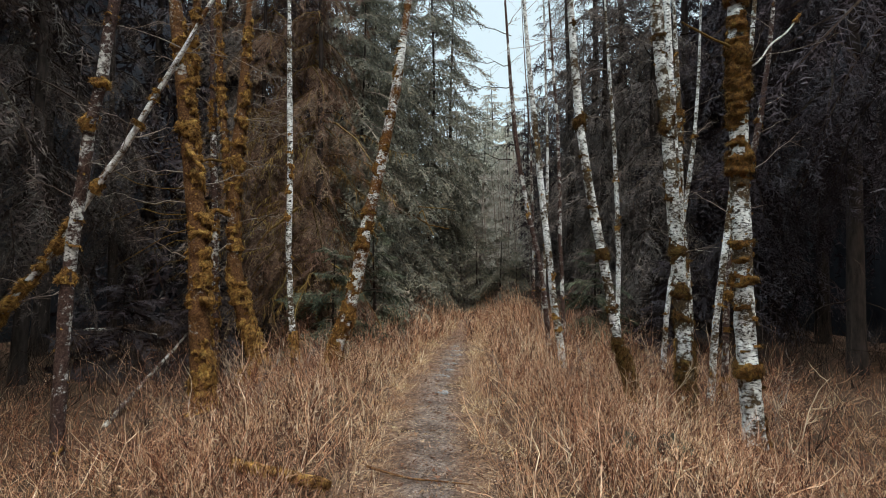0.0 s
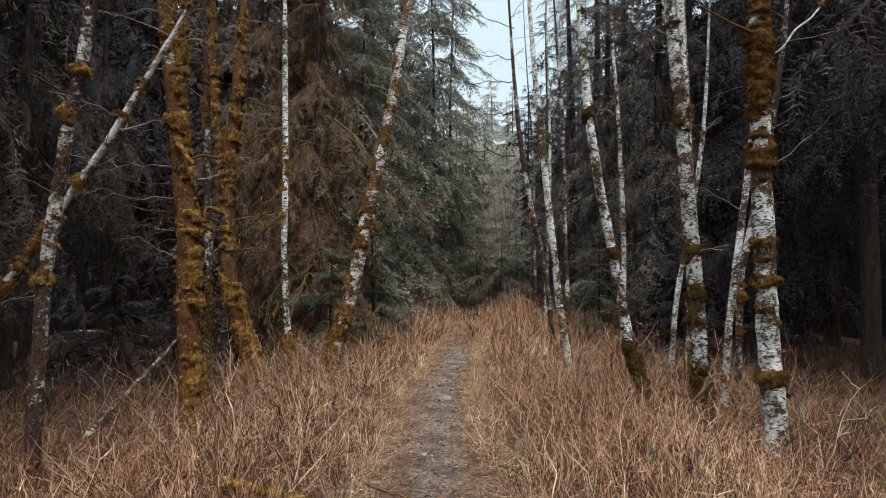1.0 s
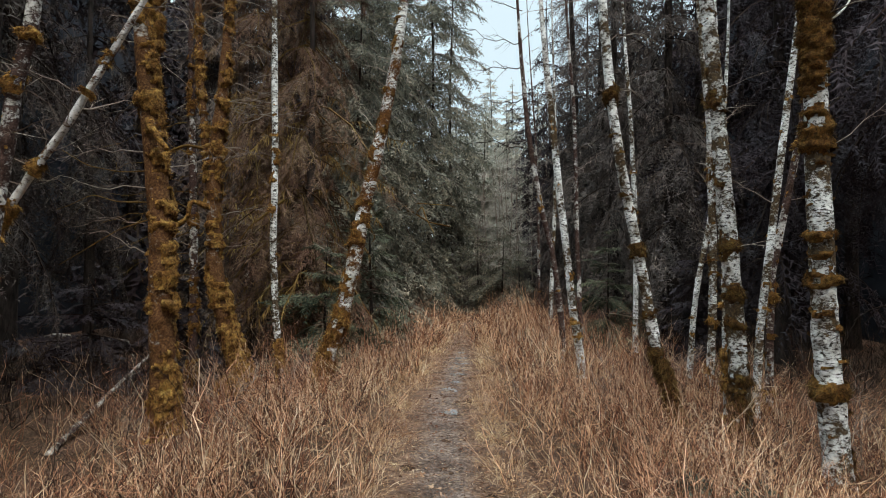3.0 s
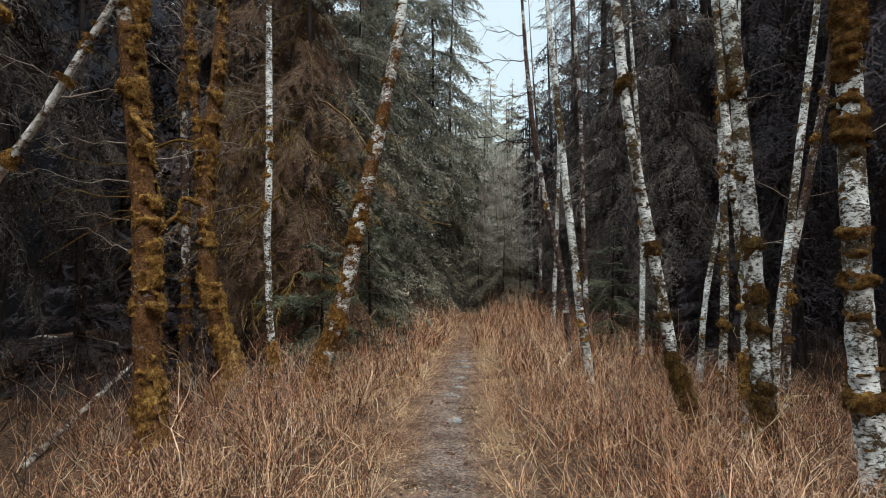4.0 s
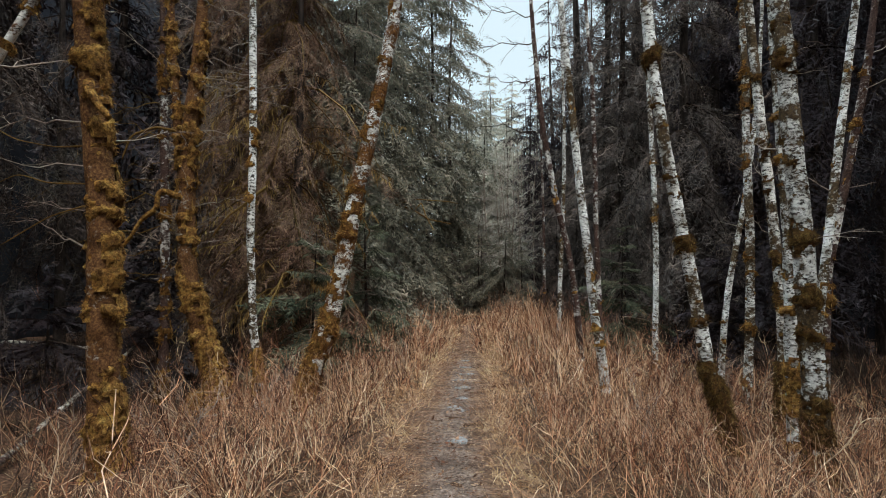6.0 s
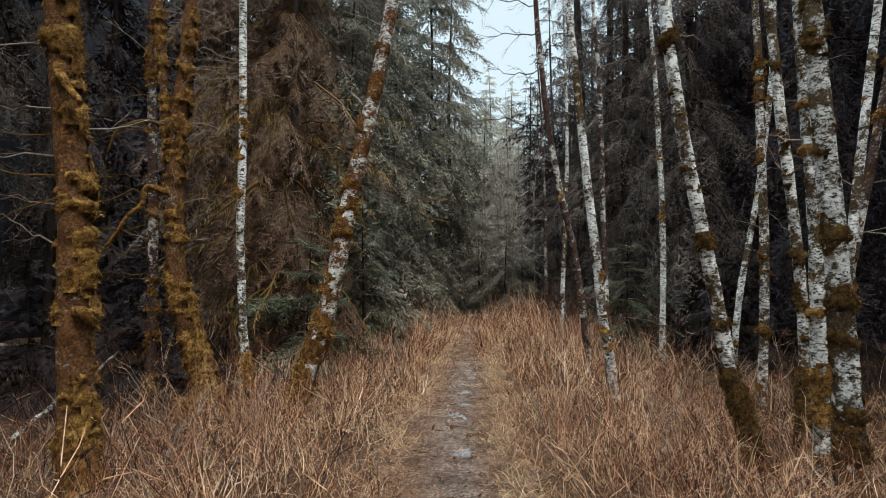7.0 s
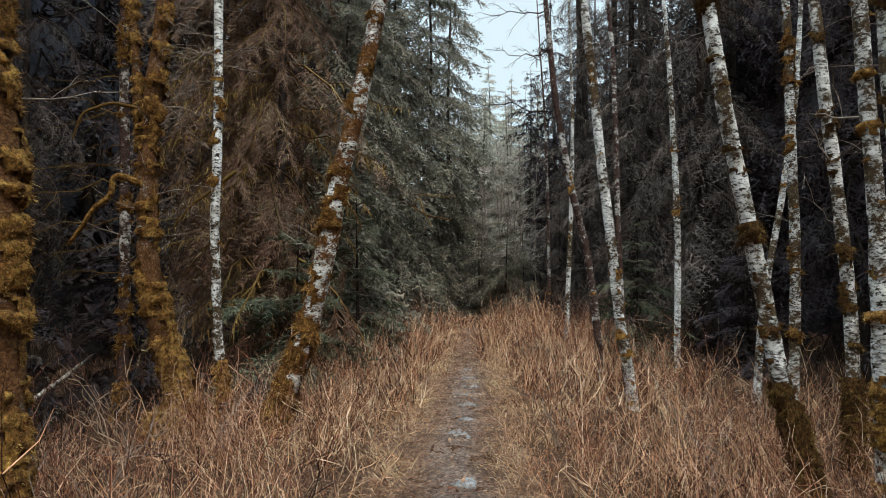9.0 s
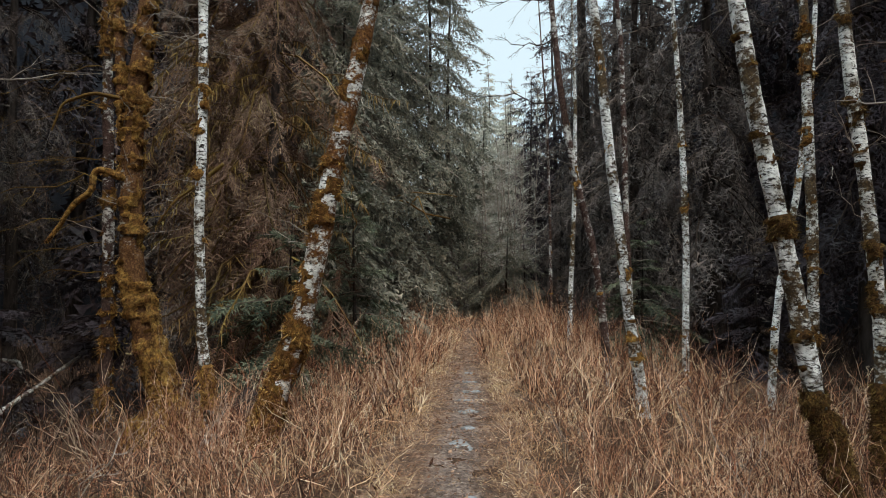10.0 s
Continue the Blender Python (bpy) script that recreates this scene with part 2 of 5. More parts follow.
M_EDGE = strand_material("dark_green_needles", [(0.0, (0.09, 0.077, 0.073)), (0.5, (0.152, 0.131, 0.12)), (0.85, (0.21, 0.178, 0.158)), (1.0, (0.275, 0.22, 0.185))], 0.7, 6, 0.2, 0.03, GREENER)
M_DEADNEEDLE = strand_material("brown_needles", [(0.0, (0.07, 0.045, 0.034)), (0.5, (0.165, 0.106, 0.076)), (0.85, (0.25, 0.172, 0.124)), (1.0, (0.31, 0.23, 0.13))], 0.8, 6)
# needles lightened far past real foliage to stand in for haze
M_HAZEGREEN = strand_material("hazed_needles", [(0.0, (0.36, 0.37, 0.32)), (0.5, (0.58, 0.59, 0.51)), (1.0, (0.74, 0.73, 0.64))], 0.8, 2, 0.5, 0.06, GREENER)
# lichen-pale twigs, lifted further so the colour holds some haze
M_LICHEN = strand_material("hazed_lichen_twigs", [(0.0, (0.46, 0.45, 0.4)), (0.5, (0.68, 0.67, 0.61)), (1.0, (0.84, 0.83, 0.77))], 0.9, 2, 0.3)
M_PALESTEM = strand_material("pale_stems", [(0.0, (0.4, 0.3, 0.2)), (1.0, (0.75, 0.62, 0.46))])
M_FROSTSTEM = strand_material("pinkish_pale_stems", [(0.0, (0.12, 0.075, 0.055)), (0.4, (0.42, 0.3, 0.23)), (1.0, (0.8, 0.66, 0.53))])
# grey twigs darkened for the stand's shade; also the own colour of brown shrubs
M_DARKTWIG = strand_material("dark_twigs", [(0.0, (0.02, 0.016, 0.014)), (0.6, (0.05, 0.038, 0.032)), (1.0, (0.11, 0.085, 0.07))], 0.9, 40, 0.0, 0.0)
M_DRAPE = strand_material("trailing_moss", [(0.0, (0.09, 0.055, 0.024)), (0.5, (0.25, 0.165, 0.06)), (1.0, (0.42, 0.31, 0.12))])
CLUMPS = ((0.4, 0.31, 0.25), (0.95, 0.88, 0.8), (1.6, 1.6, 1.35))
M_FIBRE = strand_material("moss_fibres", [(0.0, (0.052, 0.025, 0.011)), (0.4, (0.22, 0.115, 0.04)), (0.75, (0.49, 0.29, 0.085)), (1.0, (0.72, 0.5, 0.19))], 0.8, 40, 0.0, 0.06, CLUMPS, 7)
M_FOOTFIBRE = strand_material("brown_moss_fibres", [(0.0, (0.03, 0.016, 0.008)), (0.4, (0.09, 0.05, 0.02)), (0.75, (0.17, 0.105, 0.035)), (1.0, (0.27, 0.2, 0.075))], 0.8, 40, 0.0, 0.06, CLUMPS, 7)
M_CONIFERBARK = plain_noise_material("conifer_bark", (0.015, 0.012, 0.0105), (0.058, 0.044, 0.038), 9, 0.95, (1, 1, 0.25))
# near-black: forest shade put into the backdrop's colour
M_SLOPE = plain_noise_material("shade_slope", (0.012, 0.0125, 0.0155), (0.03, 0.031, 0.036), 0.8, 1.0, None, 0.0)
M_LOG = bark_material("weathered_log", (0.52, 0.48, 0.42), (0.13, 0.1, 0.08), 0.5, skin=PLUM_SKIN)
M_STONE = plain_noise_material("wet_stone", (0.09, 0.085, 0.08), (0.27, 0.275, 0.28), 13, 0.5)
M_LICHENBUSH = strand_material("blue_green_lichen", [(0.0, (0.05, 0.07, 0.055)), (1.0, (0.2, 0.26, 0.22))])

# ---- mesh tools ----
rng = np.random.default_rng(7)


def mesh_of(name, V, faces, mat, smooth=False):
    me = bpy.data.meshes.new(name)
    faces = [np.asarray(f) for f in (faces if isinstance(faces, list) else [faces]) if len(f)]
    V = np.asarray(V, dtype=np.float32).reshape(-1, 3)
    loops = np.concatenate([f.ravel() for f in faces]).astype(np.int32)
    sizes = np.concatenate([np.full(len(f), f.shape[1]) for f in faces])
    starts = np.concatenate([[0], np.cumsum(sizes)[:-1]]).astype(np.int32)
    me.vertices.add(len(V))
    me.vertices.foreach_set("co", V.ravel())
    me.loops.add(len(loops))
    me.loops.foreach_set("vertex_index", loops)
    me.polygons.add(len(sizes))
    me.polygons.foreach_set("loop_start", starts)
    me.polygons.foreach_set("use_smooth", np.full(len(sizes), smooth))
    me.update(calc_edges=True)
    me.validate()
    me.materials.append(mat)
    return me


def part(name, data, parent, label=""):
    ob = new(name, data)
    ob.parent = parent
    return tagged(ob, label)


def empty(name, loc, label, category, group="", kind=""):
    ob = new(name)
    ob.location = loc
    return tagged(ob, label, category, group, kind)


def vnoise(P, scale, seed=0):
    """Value noise in 0..1 at the points P."""
    Q = np.asarray(P) * scale + seed * 17.31
    I = np.floor(Q).astype(np.int64)
    f = Q - I
    f = f * f * (3 - 2 * f)
    out = 0
    for dx in (0, 1):
        for dy in (0, 1):
            for dz in (0, 1):
                h = (I[..., 0] + dx) * 374761393 + (I[..., 1] + dy) * 668265263 + (I[..., 2] + dz) * 1274126177 + seed * 9176
                h = (h ^ (h >> 13)) * 1274126177
                h = ((h ^ (h >> 16)) & 0xFFFF) / 65535.0
                w = (f[..., 0] if dx else 1 - f[..., 0]) * (f[..., 1] if dy else 1 - f[..., 1]) * (f[..., 2] if dz else 1 - f[..., 2])
                out = out + w * h
    return out


def unit(v):
    return v / np.maximum(np.linalg.norm(v, axis=-1, keepdims=True), 1e-9)


def strands(P, R, sides=3):
    """Thin tapered stems along the polylines P (n, k, 3) with radii R (n, k); they end in a point."""
    n, k, _ = P.shape
    d = unit(P[:, -1] - P[:, 0])
    ref = np.where(np.abs(d[:, 2:3]) > 0.8, np.array([[1.0, 0, 0]]), np.array([[0, 0, 1.0]]))
    u = unit(np.cross(d, ref))
    v = np.cross(d, u)
    a = np.arange(sides) * 2 * np.pi / sides
    ring = np.cos(a)[None, :, None] * u[:, None] + np.sin(a)[None, :, None] * v[:, None]
    body = P[:, :-1, None] + R[:, :-1, None, None] * ring[:, None]
    V = np.concatenate([body.reshape(n, -1, 3), P[:, -1:]], axis=1)
    per = (k - 1) * sides + 1
    quads, tris = [], []
    for j in range(k - 2):
        for s in range(sides):
            s2 = (s + 1) % sides
            quads.append((j * sides + s, j * sides + s2, (j + 1) * sides + s2, (j + 1) * sides + s))
    for s in range(sides):
        tris.append(((k - 2) * sides + s, (k - 2) * sides + (s + 1) % sides, per - 1))
    off = (np.arange(n) * per)[:, None, None]
    faces = [(np.array(tris)[None] + off).reshape(-1, 3)]
    if quads:
        faces.append((np.array(quads)[None] + off).reshape(-1, 4))
    return V.reshape(-1, 3), faces


def joined(parts):
    Vs, Fs, base = [], [], 0
    for V, faces in parts:
        Vs.append(V)
        Fs += [f + base for f in faces]
        base += len(V)
    return np.concatenate(Vs), Fs


def curve(start, way, length, k=6, bend=(0, 0, 0), wob=0.05, r=rng):
    """Polylines from the starts (n, 3) along the ways, bent and a little crooked."""
    n = len(start)
    t = np.linspace(0, 1, k)[None, :, None]
    length = np.asarray(length).reshape(-1, 1, 1)
    P = start[:, None] + unit(way)[:, None] * length * t + np.asarray(bend).reshape(-1, 1, 3) * length * t ** 2
    w = np.cumsum(r.normal(0, 1, (n, k, 3)), axis=1)
    w -= w[:, :1]
    return P + w * wob * length / math.sqrt(k)


def bare_limbs(start, way, length, radius, r, k=7, twigs=5, spread=0.9, droop=-0.1, levels=2, wob=0.06):
    """A bare branch with side twigs, to two further levels."""
    out = []
    P = curve(start, way, length, k, (0, 0, droop), wob, r)
    R = radius[:, None] * np.linspace(1, 0.15, k)[None]
    out.append(strands(P, R, 4 if radius.max() > 0.012 else 3))
    if levels > 0:
        n = len(start)
        j = r.integers(1, k - 1, (n, twigs))
        base = np.take_along_axis(P, j[..., None].repeat(3, 2), 1).reshape(-1, 3)
        d = np.repeat(unit(P[:, -1] - P[:, 0]), twigs, 0)
        w = d + r.normal(0, spread, d.shape)
        ln = np.repeat(np.asarray(length), twigs) * (1 - j.reshape(-1) / k * 0.6) * r.uniform(0.25, 0.6, n * twigs)
        out += bare_limbs(base, w, ln, np.repeat(radius, twigs) * 0.45, r, max(k - 2, 4), twigs, spread, droop, levels - 1, wob)
    return out


# ---- the ground ----
def path_x(y):
    return np.interp(y, [-10, 8, 11, 14, 20, 24, 32, 45], [-0.15, -0.12, -0.1, 0.2, 0.55, 0.85, 1.5, 2.6])


def ground_z(x, y):
    x, y = np.asarray(x, float), np.asarray(y, float)
    d = np.abs(x - path_x(y))
    s = np.clip((d - 2.2) / 2.6, 0, 1)
    z = -0.42 * s * s * (3 - 2 * s)
    P = np.stack([x, y, 0 * x], -1)
    near = np.clip((d - 0.35) / 1.0, 0, 1)
    z = z + near * (0.22 * (vnoise(P, 0.55, 3) - 0.5) + 0.09 * (vnoise(P, 2.1, 4) - 0.5))
    hill = np.clip((y - 58) / 60, 0, 1)
    side = np.clip((np.abs(x) - 30) / 60, 0, 1)
    return z + 9 * hill * hill * (3 - 2 * hill) + 6 * side * side


def build_ground():
    a = np.sinh(np.linspace(-5.2, 5.2, 201))
    gx = a / a[-1] * 700
    b = np.sinh(np.linspace(-4.6, 5.3, 221))
    gy = 6 + b / b[-1] * 900
    X, Y = np.meshgrid(gx, gy)
    Z = ground_z(X, Y)
    V = np.stack([X, Y, Z], -1).reshape(-1, 3)
    ny, nx = X.shape
    i = np.arange(ny * nx).reshape(ny, nx)
    F = np.stack([i[:-1, :-1], i[:-1, 1:], i[1:, 1:], i[1:, :-1]], -1).reshape(-1, 4)
    ob = new("ground", mesh_of("ground", V, F, M_GROUND, True))
    tagged(ob, "dark brown forest floor of dead leaves and litter", "ground", kind="structure")


def build_trail():
    ys = np.arange(-6, 30, 0.05)
    c = path_x(ys)
    u = np.linspace(-1, 1, 29)
    P = np.stack([ys, ys * 0, ys * 0], -1)
    X = c[:, None] + u[None] * 1.0
    Y = np.repeat(ys[:, None], 29, 1)
    Q = np.stack([X, Y, 0 * X], -1)
    half = 0.3 + 0.14 * (vnoise(P, 1.2, 5) - 0.5)[:, None]
    worn = np.clip(1 - np.abs(u[None]) / half * 0.55, 0, 1) * np.clip((21 - ys[:, None]) / 5, 0, 1)
    lump = 0.05 * (vnoise(Q, 5, 8) - 0.5) + 0.035 * (vnoise(Q, 13, 9) - 0.5)
    Z = ground_z(X, Y) + 0.045 * (1 - u[None] ** 2) - 0.014 + lump * (1 - u[None] ** 4) - 0.02 * worn
    V = np.stack([X, Y, Z], -1).reshape(-1, 3)
    i = np.arange(X.size).reshape(X.shape)
    F = np.stack([i[:-1, :-1], i[:-1, 1:], i[1:, 1:], i[1:, :-1]], -1).reshape(-1, 4)
    me = mesh_of("path", V, F, M_TRAIL, True)
    me.attributes.new("worn", "FLOAT", "POINT").data.foreach_set("value", worn.ravel().astype(np.float32))
    tagged(new("path", me), "narrow trodden path of damp grey-brown earth", "path", kind="structure")


build_ground()
build_trail()


def flat_stone(x, y, wx, wy, seed):
    """A low worn slab, its edges rounded, sunk in the path."""
    r = np.random.default_rng(seed)
    a = np.linspace(0, 2 * np.pi, 22, endpoint=False)
    k = 1 + 0.2 * np.sin(2 * a + r.uniform(0, 6)) + 0.13 * np.sin(3 * a + r.uniform(0, 6)) + 0.07 * np.sin(6 * a + r.uniform(0, 6))
    V = np.concatenate([np.stack([wx * k * q * np.cos(a), wy * k * q * np.sin(a), h + 0.008 * np.sin(3 * a + seed) * q], -1) for q, h in ((0.03, 0.016), (0.55, 0.014), (0.88, 0.01), (1.0, -0.004), (1.02, -0.05))])
    F = np.array([(j * 22 + s, (j + 1) * 22 + s, (j + 1) * 22 + (s + 1) % 22, j * 22 + (s + 1) % 22) for j in range(4) for s in range(22)])
    ob = new("flat_stone", mesh_of("flat_stone", V, [F, np.arange(22)[None]], M_STONE, True))
    ob.location = (x, y, float(ground_z(x, y)) + 0.015)
    tagged(ob, "flat wet pale grey stone sunk in the path", "stone", "stones in the path")


for k, (py, dx, wx, wy) in enumerate([(11.75, 0.02, 0.17, 0.22), (10.0, 0.1, 0.13, 0.12), (13.6, 0.03, 0.17, 0.08), (14.4, -0.03, 0.18, 0.07),
                                      (15.2, 0.05, 0.15, 0.1), (16.2, 0.0, 0.17, 0.08), (17.3, 0.03, 0.15, 0.1), (12.6, 0.08, 0.11, 0.06)]):
    flat_stone(float(path_x(py)) + dx, py, wx, wy, 40 + k)


# ---- alder trunks with moss ----
FEET = []


def along(pts, step):
    """A smooth line through the given (x, y, z), resampled."""
    P = np.array(pts, float)
    d = np.concatenate([[0], np.cumsum(np.linalg.norm(np.diff(P, axis=0), axis=1))])
    s = np.arange(0, d[-1], step)
    Q = np.stack([np.interp(s, d, P[:, j]) for j in range(3)], -1)
    w = max(3, int(0.35 / step) | 1)
    ker = np.hanning(w + 2)[1:-1]
    ker /= ker.sum()
    E = np.concatenate([Q[:1] + (Q[:1] - Q[1:2]) * np.arange(w // 2, 0, -1)[:, None], Q, Q[-1:] + (Q[-1:] - Q[-2:-1]) * np.arange(1, w // 2 + 1)[:, None]])
    return np.stack([np.convolve(E[:, j], ker, "valid") for j in range(3)], -1), s


def tube_grid(C, rad, sides, seed, rough=0.08):
    """A trunk's surface round the line C: points (n, sides, 3) and outward ways."""
    T = unit(np.gradient(C, axis=0))
    ref = np.array([0.0, 1.0, 0.0])
    u = unit(np.cross(T, ref))
    v = np.cross(T, u)
    a = np.arange(sides) * 2 * np.pi / sides
    N = np.cos(a)[None, :, None] * u[:, None] + np.sin(a)[None, :, None] * v[:, None]
    P = C[:, None] + rad[:, None, None] * N
    k = 1 + rough * 2 * (vnoise(P, 4.0, seed) - 0.5) + rough * 1.2 * (vnoise(P, 14.0, seed + 1) - 0.5)
    return C[:, None] + (rad[:, None] * k)[..., None] * N, N


def grid_faces(n, sides, keep=None):
    i = np.arange(n * sides).reshape(n, sides)
    F = np.stack([i[:-1], np.roll(i, -1, 1)[:-1], np.roll(i, -1, 1)[1:], i[1:]], -1)
    if keep is not None:
        return F[keep]
    return F.reshape(-1, 4)


def alder(pts, y, r0, r1, bark, label, seed, moss=0.4, thick=0.035, collars=(), top=11.0, depth_lean=0.0, mossmat=None, twigs=6, name="alder_tree",
          flare=0.35, base=True, sunny=0.0, band=2.3, nap=None, cat="tree", group="alders in the clearing", knots=5):
    """A slender leaning tree: trunk, moss on it, thin bare branches. pts: (x, z) from the top down."""
    r = np.random.default_rng(seed)
    p = [(x, z) for x, z in pts][::-1]
    if base:
        (xa, za), (xb, zb) = p[0], p[1]
        g = float(ground_z(xa, y)) - 0.15
        if za > g:
            p.insert(0, (xa + (xa - xb) / max(zb - za, 0.05) * (za - g) * 0.6, g))
    (xa, za), (xb, zb) = p[-2], p[-1]
    if top > zb:
        p.append((xb + (xb - xa) / (zb - za) * (top - zb) * 0.7, top))
    P3 = [(x, y + depth_lean * (z - 1.5), z) for x, z in p]
    r0, r1 = 0.84 * r0, 0.84 * r1
    C, s = along(P3, 0.032 if y < 11 else 0.055)
    S = s[-1]
    f = s / S
    rad = r0 + (r1 - r0) * np.clip(f * S / 6.0, 0, 1)
    rad = rad * np.where(s > 6, 1 - 0.75 * np.clip((s - 6) / max(S - 6, 0.1), 0, 1), 1.0)
    if base:
        rad = rad * (1 + flare * np.exp(-s / 0.35))
    origin = np.array(P3[0])
    if base:
        FEET.append(P3[0][:2])
    sides = 22 if y < 11 else 13
    G, N = tube_grid(C, rad, sides, seed)
    thing = empty(name, tuple(origin), label, cat, group)
    n = len(C)
    F = grid_faces(n, sides)
    stem = part("trunk", mesh_of("trunk", G - origin, [F, np.arange(sides)[None, ::-1], (np.arange(sides) + (n - 1) * sides)[None]], bark, True), thing)
    # moss: clumps on the surface, thickest in collars and near the foot
    B = G * np.array([1, 1, band])
    m = 0.42 * vnoise(B, 3.4, seed + 5) + 0.36 * vnoise(B, 9.0, seed + 6) + 0.22 * vnoise(B, 24, seed + 8)
    up = 0.2 * np.exp(-s / 0.8)[:, None] * (1.0 if base else 0.0) - 0.05 * np.clip((s - 4.5) / 4, 0, 1)[:, None]
    m = m + up + (moss - 0.5) * 0.42 + sunny * N[..., 0]
    z = C[:, 2]
    # small tufts sit at old branch scars
    tufts = [(kz, 0.045 + 0.03 * ka, 0.24 + 0.14 * ka) for kz, ka in zip(np.random.default_rng(seed + 90).uniform(0.7, 6.2, knots), np.random.default_rng(seed + 91).uniform(0, 1, knots))]
    for cz, ch, amt in (*collars, *tufts):
        wave = cz + 0.22 * (vnoise(G * np.array([1, 1, 0.0]), 9, seed + 9) - 0.5)
        m = m + 0.75 * amt * np.exp(-((z[:, None] - wave) / ch) ** 2) * (0.4 + 1.1 * vnoise(G, 6, seed + 10))
    h = np.clip((m - 0.55) * 5.2, -0.3, 1.15)
    lift = np.where(h > 0, thick * np.clip(h, 0, 2) ** 0.8 * (0.3 + 1.2 * vnoise(G, 19, seed + 7)), -0.01 + 0.02 * h)
    GM = G + lift[..., None] * N
    keep = (h[:-1] > -0.05) & (h[1:] > -0.05)
    if keep.sum() > 10:
        FM = grid_faces(n, sides, keep)
        used = np.unique(FM)
        back = np.zeros(n * sides, int)
        back[used] = np.arange(len(used))
        V = GM.reshape(-1, 3)[used] - origin
        # a pile of short fibres
        hh = h.reshape(-1)[FM].min(1)
        cand = FM[hh > 0.12]
        parts = [(V, [back[FM]])]
        if len(cand):
            pick = cand[r.integers(0, len(cand), min(15000 if y < 11 else 5000, 9 * len(cand)))]
            w4 = r.dirichlet((1, 1, 1, 1), len(pick))
            b0 = (GM.reshape(-1, 3)[pick] * w4[..., None]).sum(1) - origin
            nn = N.reshape(-1, 3)[pick[:, 0]] + r.normal(0, 0.45, (len(pick), 3)) + np.array([0, 0, -0.55])
            ln = r.gamma(2.5, 0.0125, len(pick)) * (1.0 if y < 11 else 1.5)
            tip = b0 + unit(nn) * ln[:, None]
            side = unit(np.cross(nn, r.normal(0, 1, (len(pick), 3)))) * (0.0022 if y < 11 else 0.004)
            tv = np.stack([b0 - side, b0 + side, tip], 1).reshape(-1, 3)
            tagged(part("moss_nap", mesh_of("moss_nap", tv, np.arange(len(tv)).reshape(-1, 3), nap or M_FIBRE), stem, "shaggy moss nap"), kind="stuff")
        V, FF = joined(parts)
        tagged(part("moss", mesh_of("moss", V, FF, mossmat or M_MOSS, True), stem, "thick golden-brown moss"), kind="stuff")
    if twigs:
        j = r.integers(int(n * 0.22), n - 2, twigs)
        st = C[j]
        a = r.uniform(0, 2 * np.pi, twigs)
        way = np.stack([np.cos(a), np.sin(a), r.uniform(0.0, 0.9, twigs)], -1)
        for q in range(twigs):
            V, FF = joined(bare_limbs(st[q:q + 1], way[q:q + 1], r.uniform(0.5, 1.5, 1), r.uniform(0.006, 0.013, 1), r, 7, 4, 0.55, -0.05, 2))
            part("branch", mesh_of("branch", V - origin, FF, M_TWIG), thing, "thin bare grey branch")
    return thing, C, origin


ALDER = "leaning alder with pale lichen-crusted bark and moss clumps"
alder([(-4.32, 5.61), (-4.40, 5.15), (-4.46, 4.54), (-4.60, 3.87), (-4.64, 3.35), (-4.71, 2.83), (-4.78, 2.25), (-4.82, 1.53), (-4.84, 0.81), (-4.86, 0.11), (-4.84, -0.6)],
      7.4, 0.105, 0.08, M_DARKBARK, "dark plum-brown alder with white flecks and moss collars", 11, 0.1, 0.05, [(4.0, 0.16, 0.5), (4.5, 0.1, 0.45), (5.4, 0.15, 0.35), (1.85, 0.08, 0.3)], flare=0.1, twigs=12)
t_l2, *_ = alder([(-4.49, 6.62), (-4.37, 5.65), (-4.25, 4.69), (-4.13, 3.75), (-4.01, 2.81), (-3.97, 1.89), (-3.92, 0.98), (-3.87, 0.08)],
      9.4, 0.215, 0.14, M_BROWN, "stout alder trunk with red-brown bark and golden moss", 12, 0.52, 0.06, [(5.4, 0.12, 0.22), (4.75, 0.1, 0.26), (4.25, 0.13, 0.3), (2.85, 0.16, 0.25), (2.2, 0.1, 0.12)], twigs=12, sunny=0.12, band=1.3)
alder([(-4.05, 7.6), (-4.18, 6.72), (-4.22, 5.93), (-4.25, 4.75), (-4.2, 4.3)], 9.55, 0.09, 0.07, M_BROWN, "mossy forked stem beside a stout trunk", 13, 0.75, 0.05, base=False, twigs=4, flare=0)
t_l3, *_ = alder([(-5.01, 6.54), (-5.05, 5.97), (-5.14, 5.12), (-5.18, 4.19), (-5.17, 3.27), (-5.14, 2.36), (-5.00, 1.56), (-4.80, 0.85), (-4.55, 0.23), (-4.46, -0.03)],
      14.2, 0.24, 0.175, M_BROWN, "curved alder with golden moss down to its foot", 14, 0.56, 0.075, [(4.9, 0.15, 0.3), (4.2, 0.15, 0.25), (5.9, 0.3, 0.2), (0.7, 0.8, 0.25)], twigs=20, sunny=0.1, band=1.3)
alder([(-5.62, 7.0), (-5.59, 6.59), (-5.49, 5.63), (-5.43, 4.87), (-5.33, 4.12), (-5.25, 3.5)], 14.3, 0.1, 0.08, M_BROWN, "mossy side stem leaning on a curved trunk", 15, 0.7, 0.05, base=False, flare=0, twigs=6)
t_ld, *_ = alder([(-6.02, 6.84), (-5.93, 4.83), (-5.85, 2.88), (-5.80, 0.97), (-5.82, 0.22)], 14.8, 0.12, 0.1, M_DARKBARK, "dark brown mossy stem in the shade", 16, 0.55, 0.04, mossmat=M_RUSTMOSS, twigs=24)
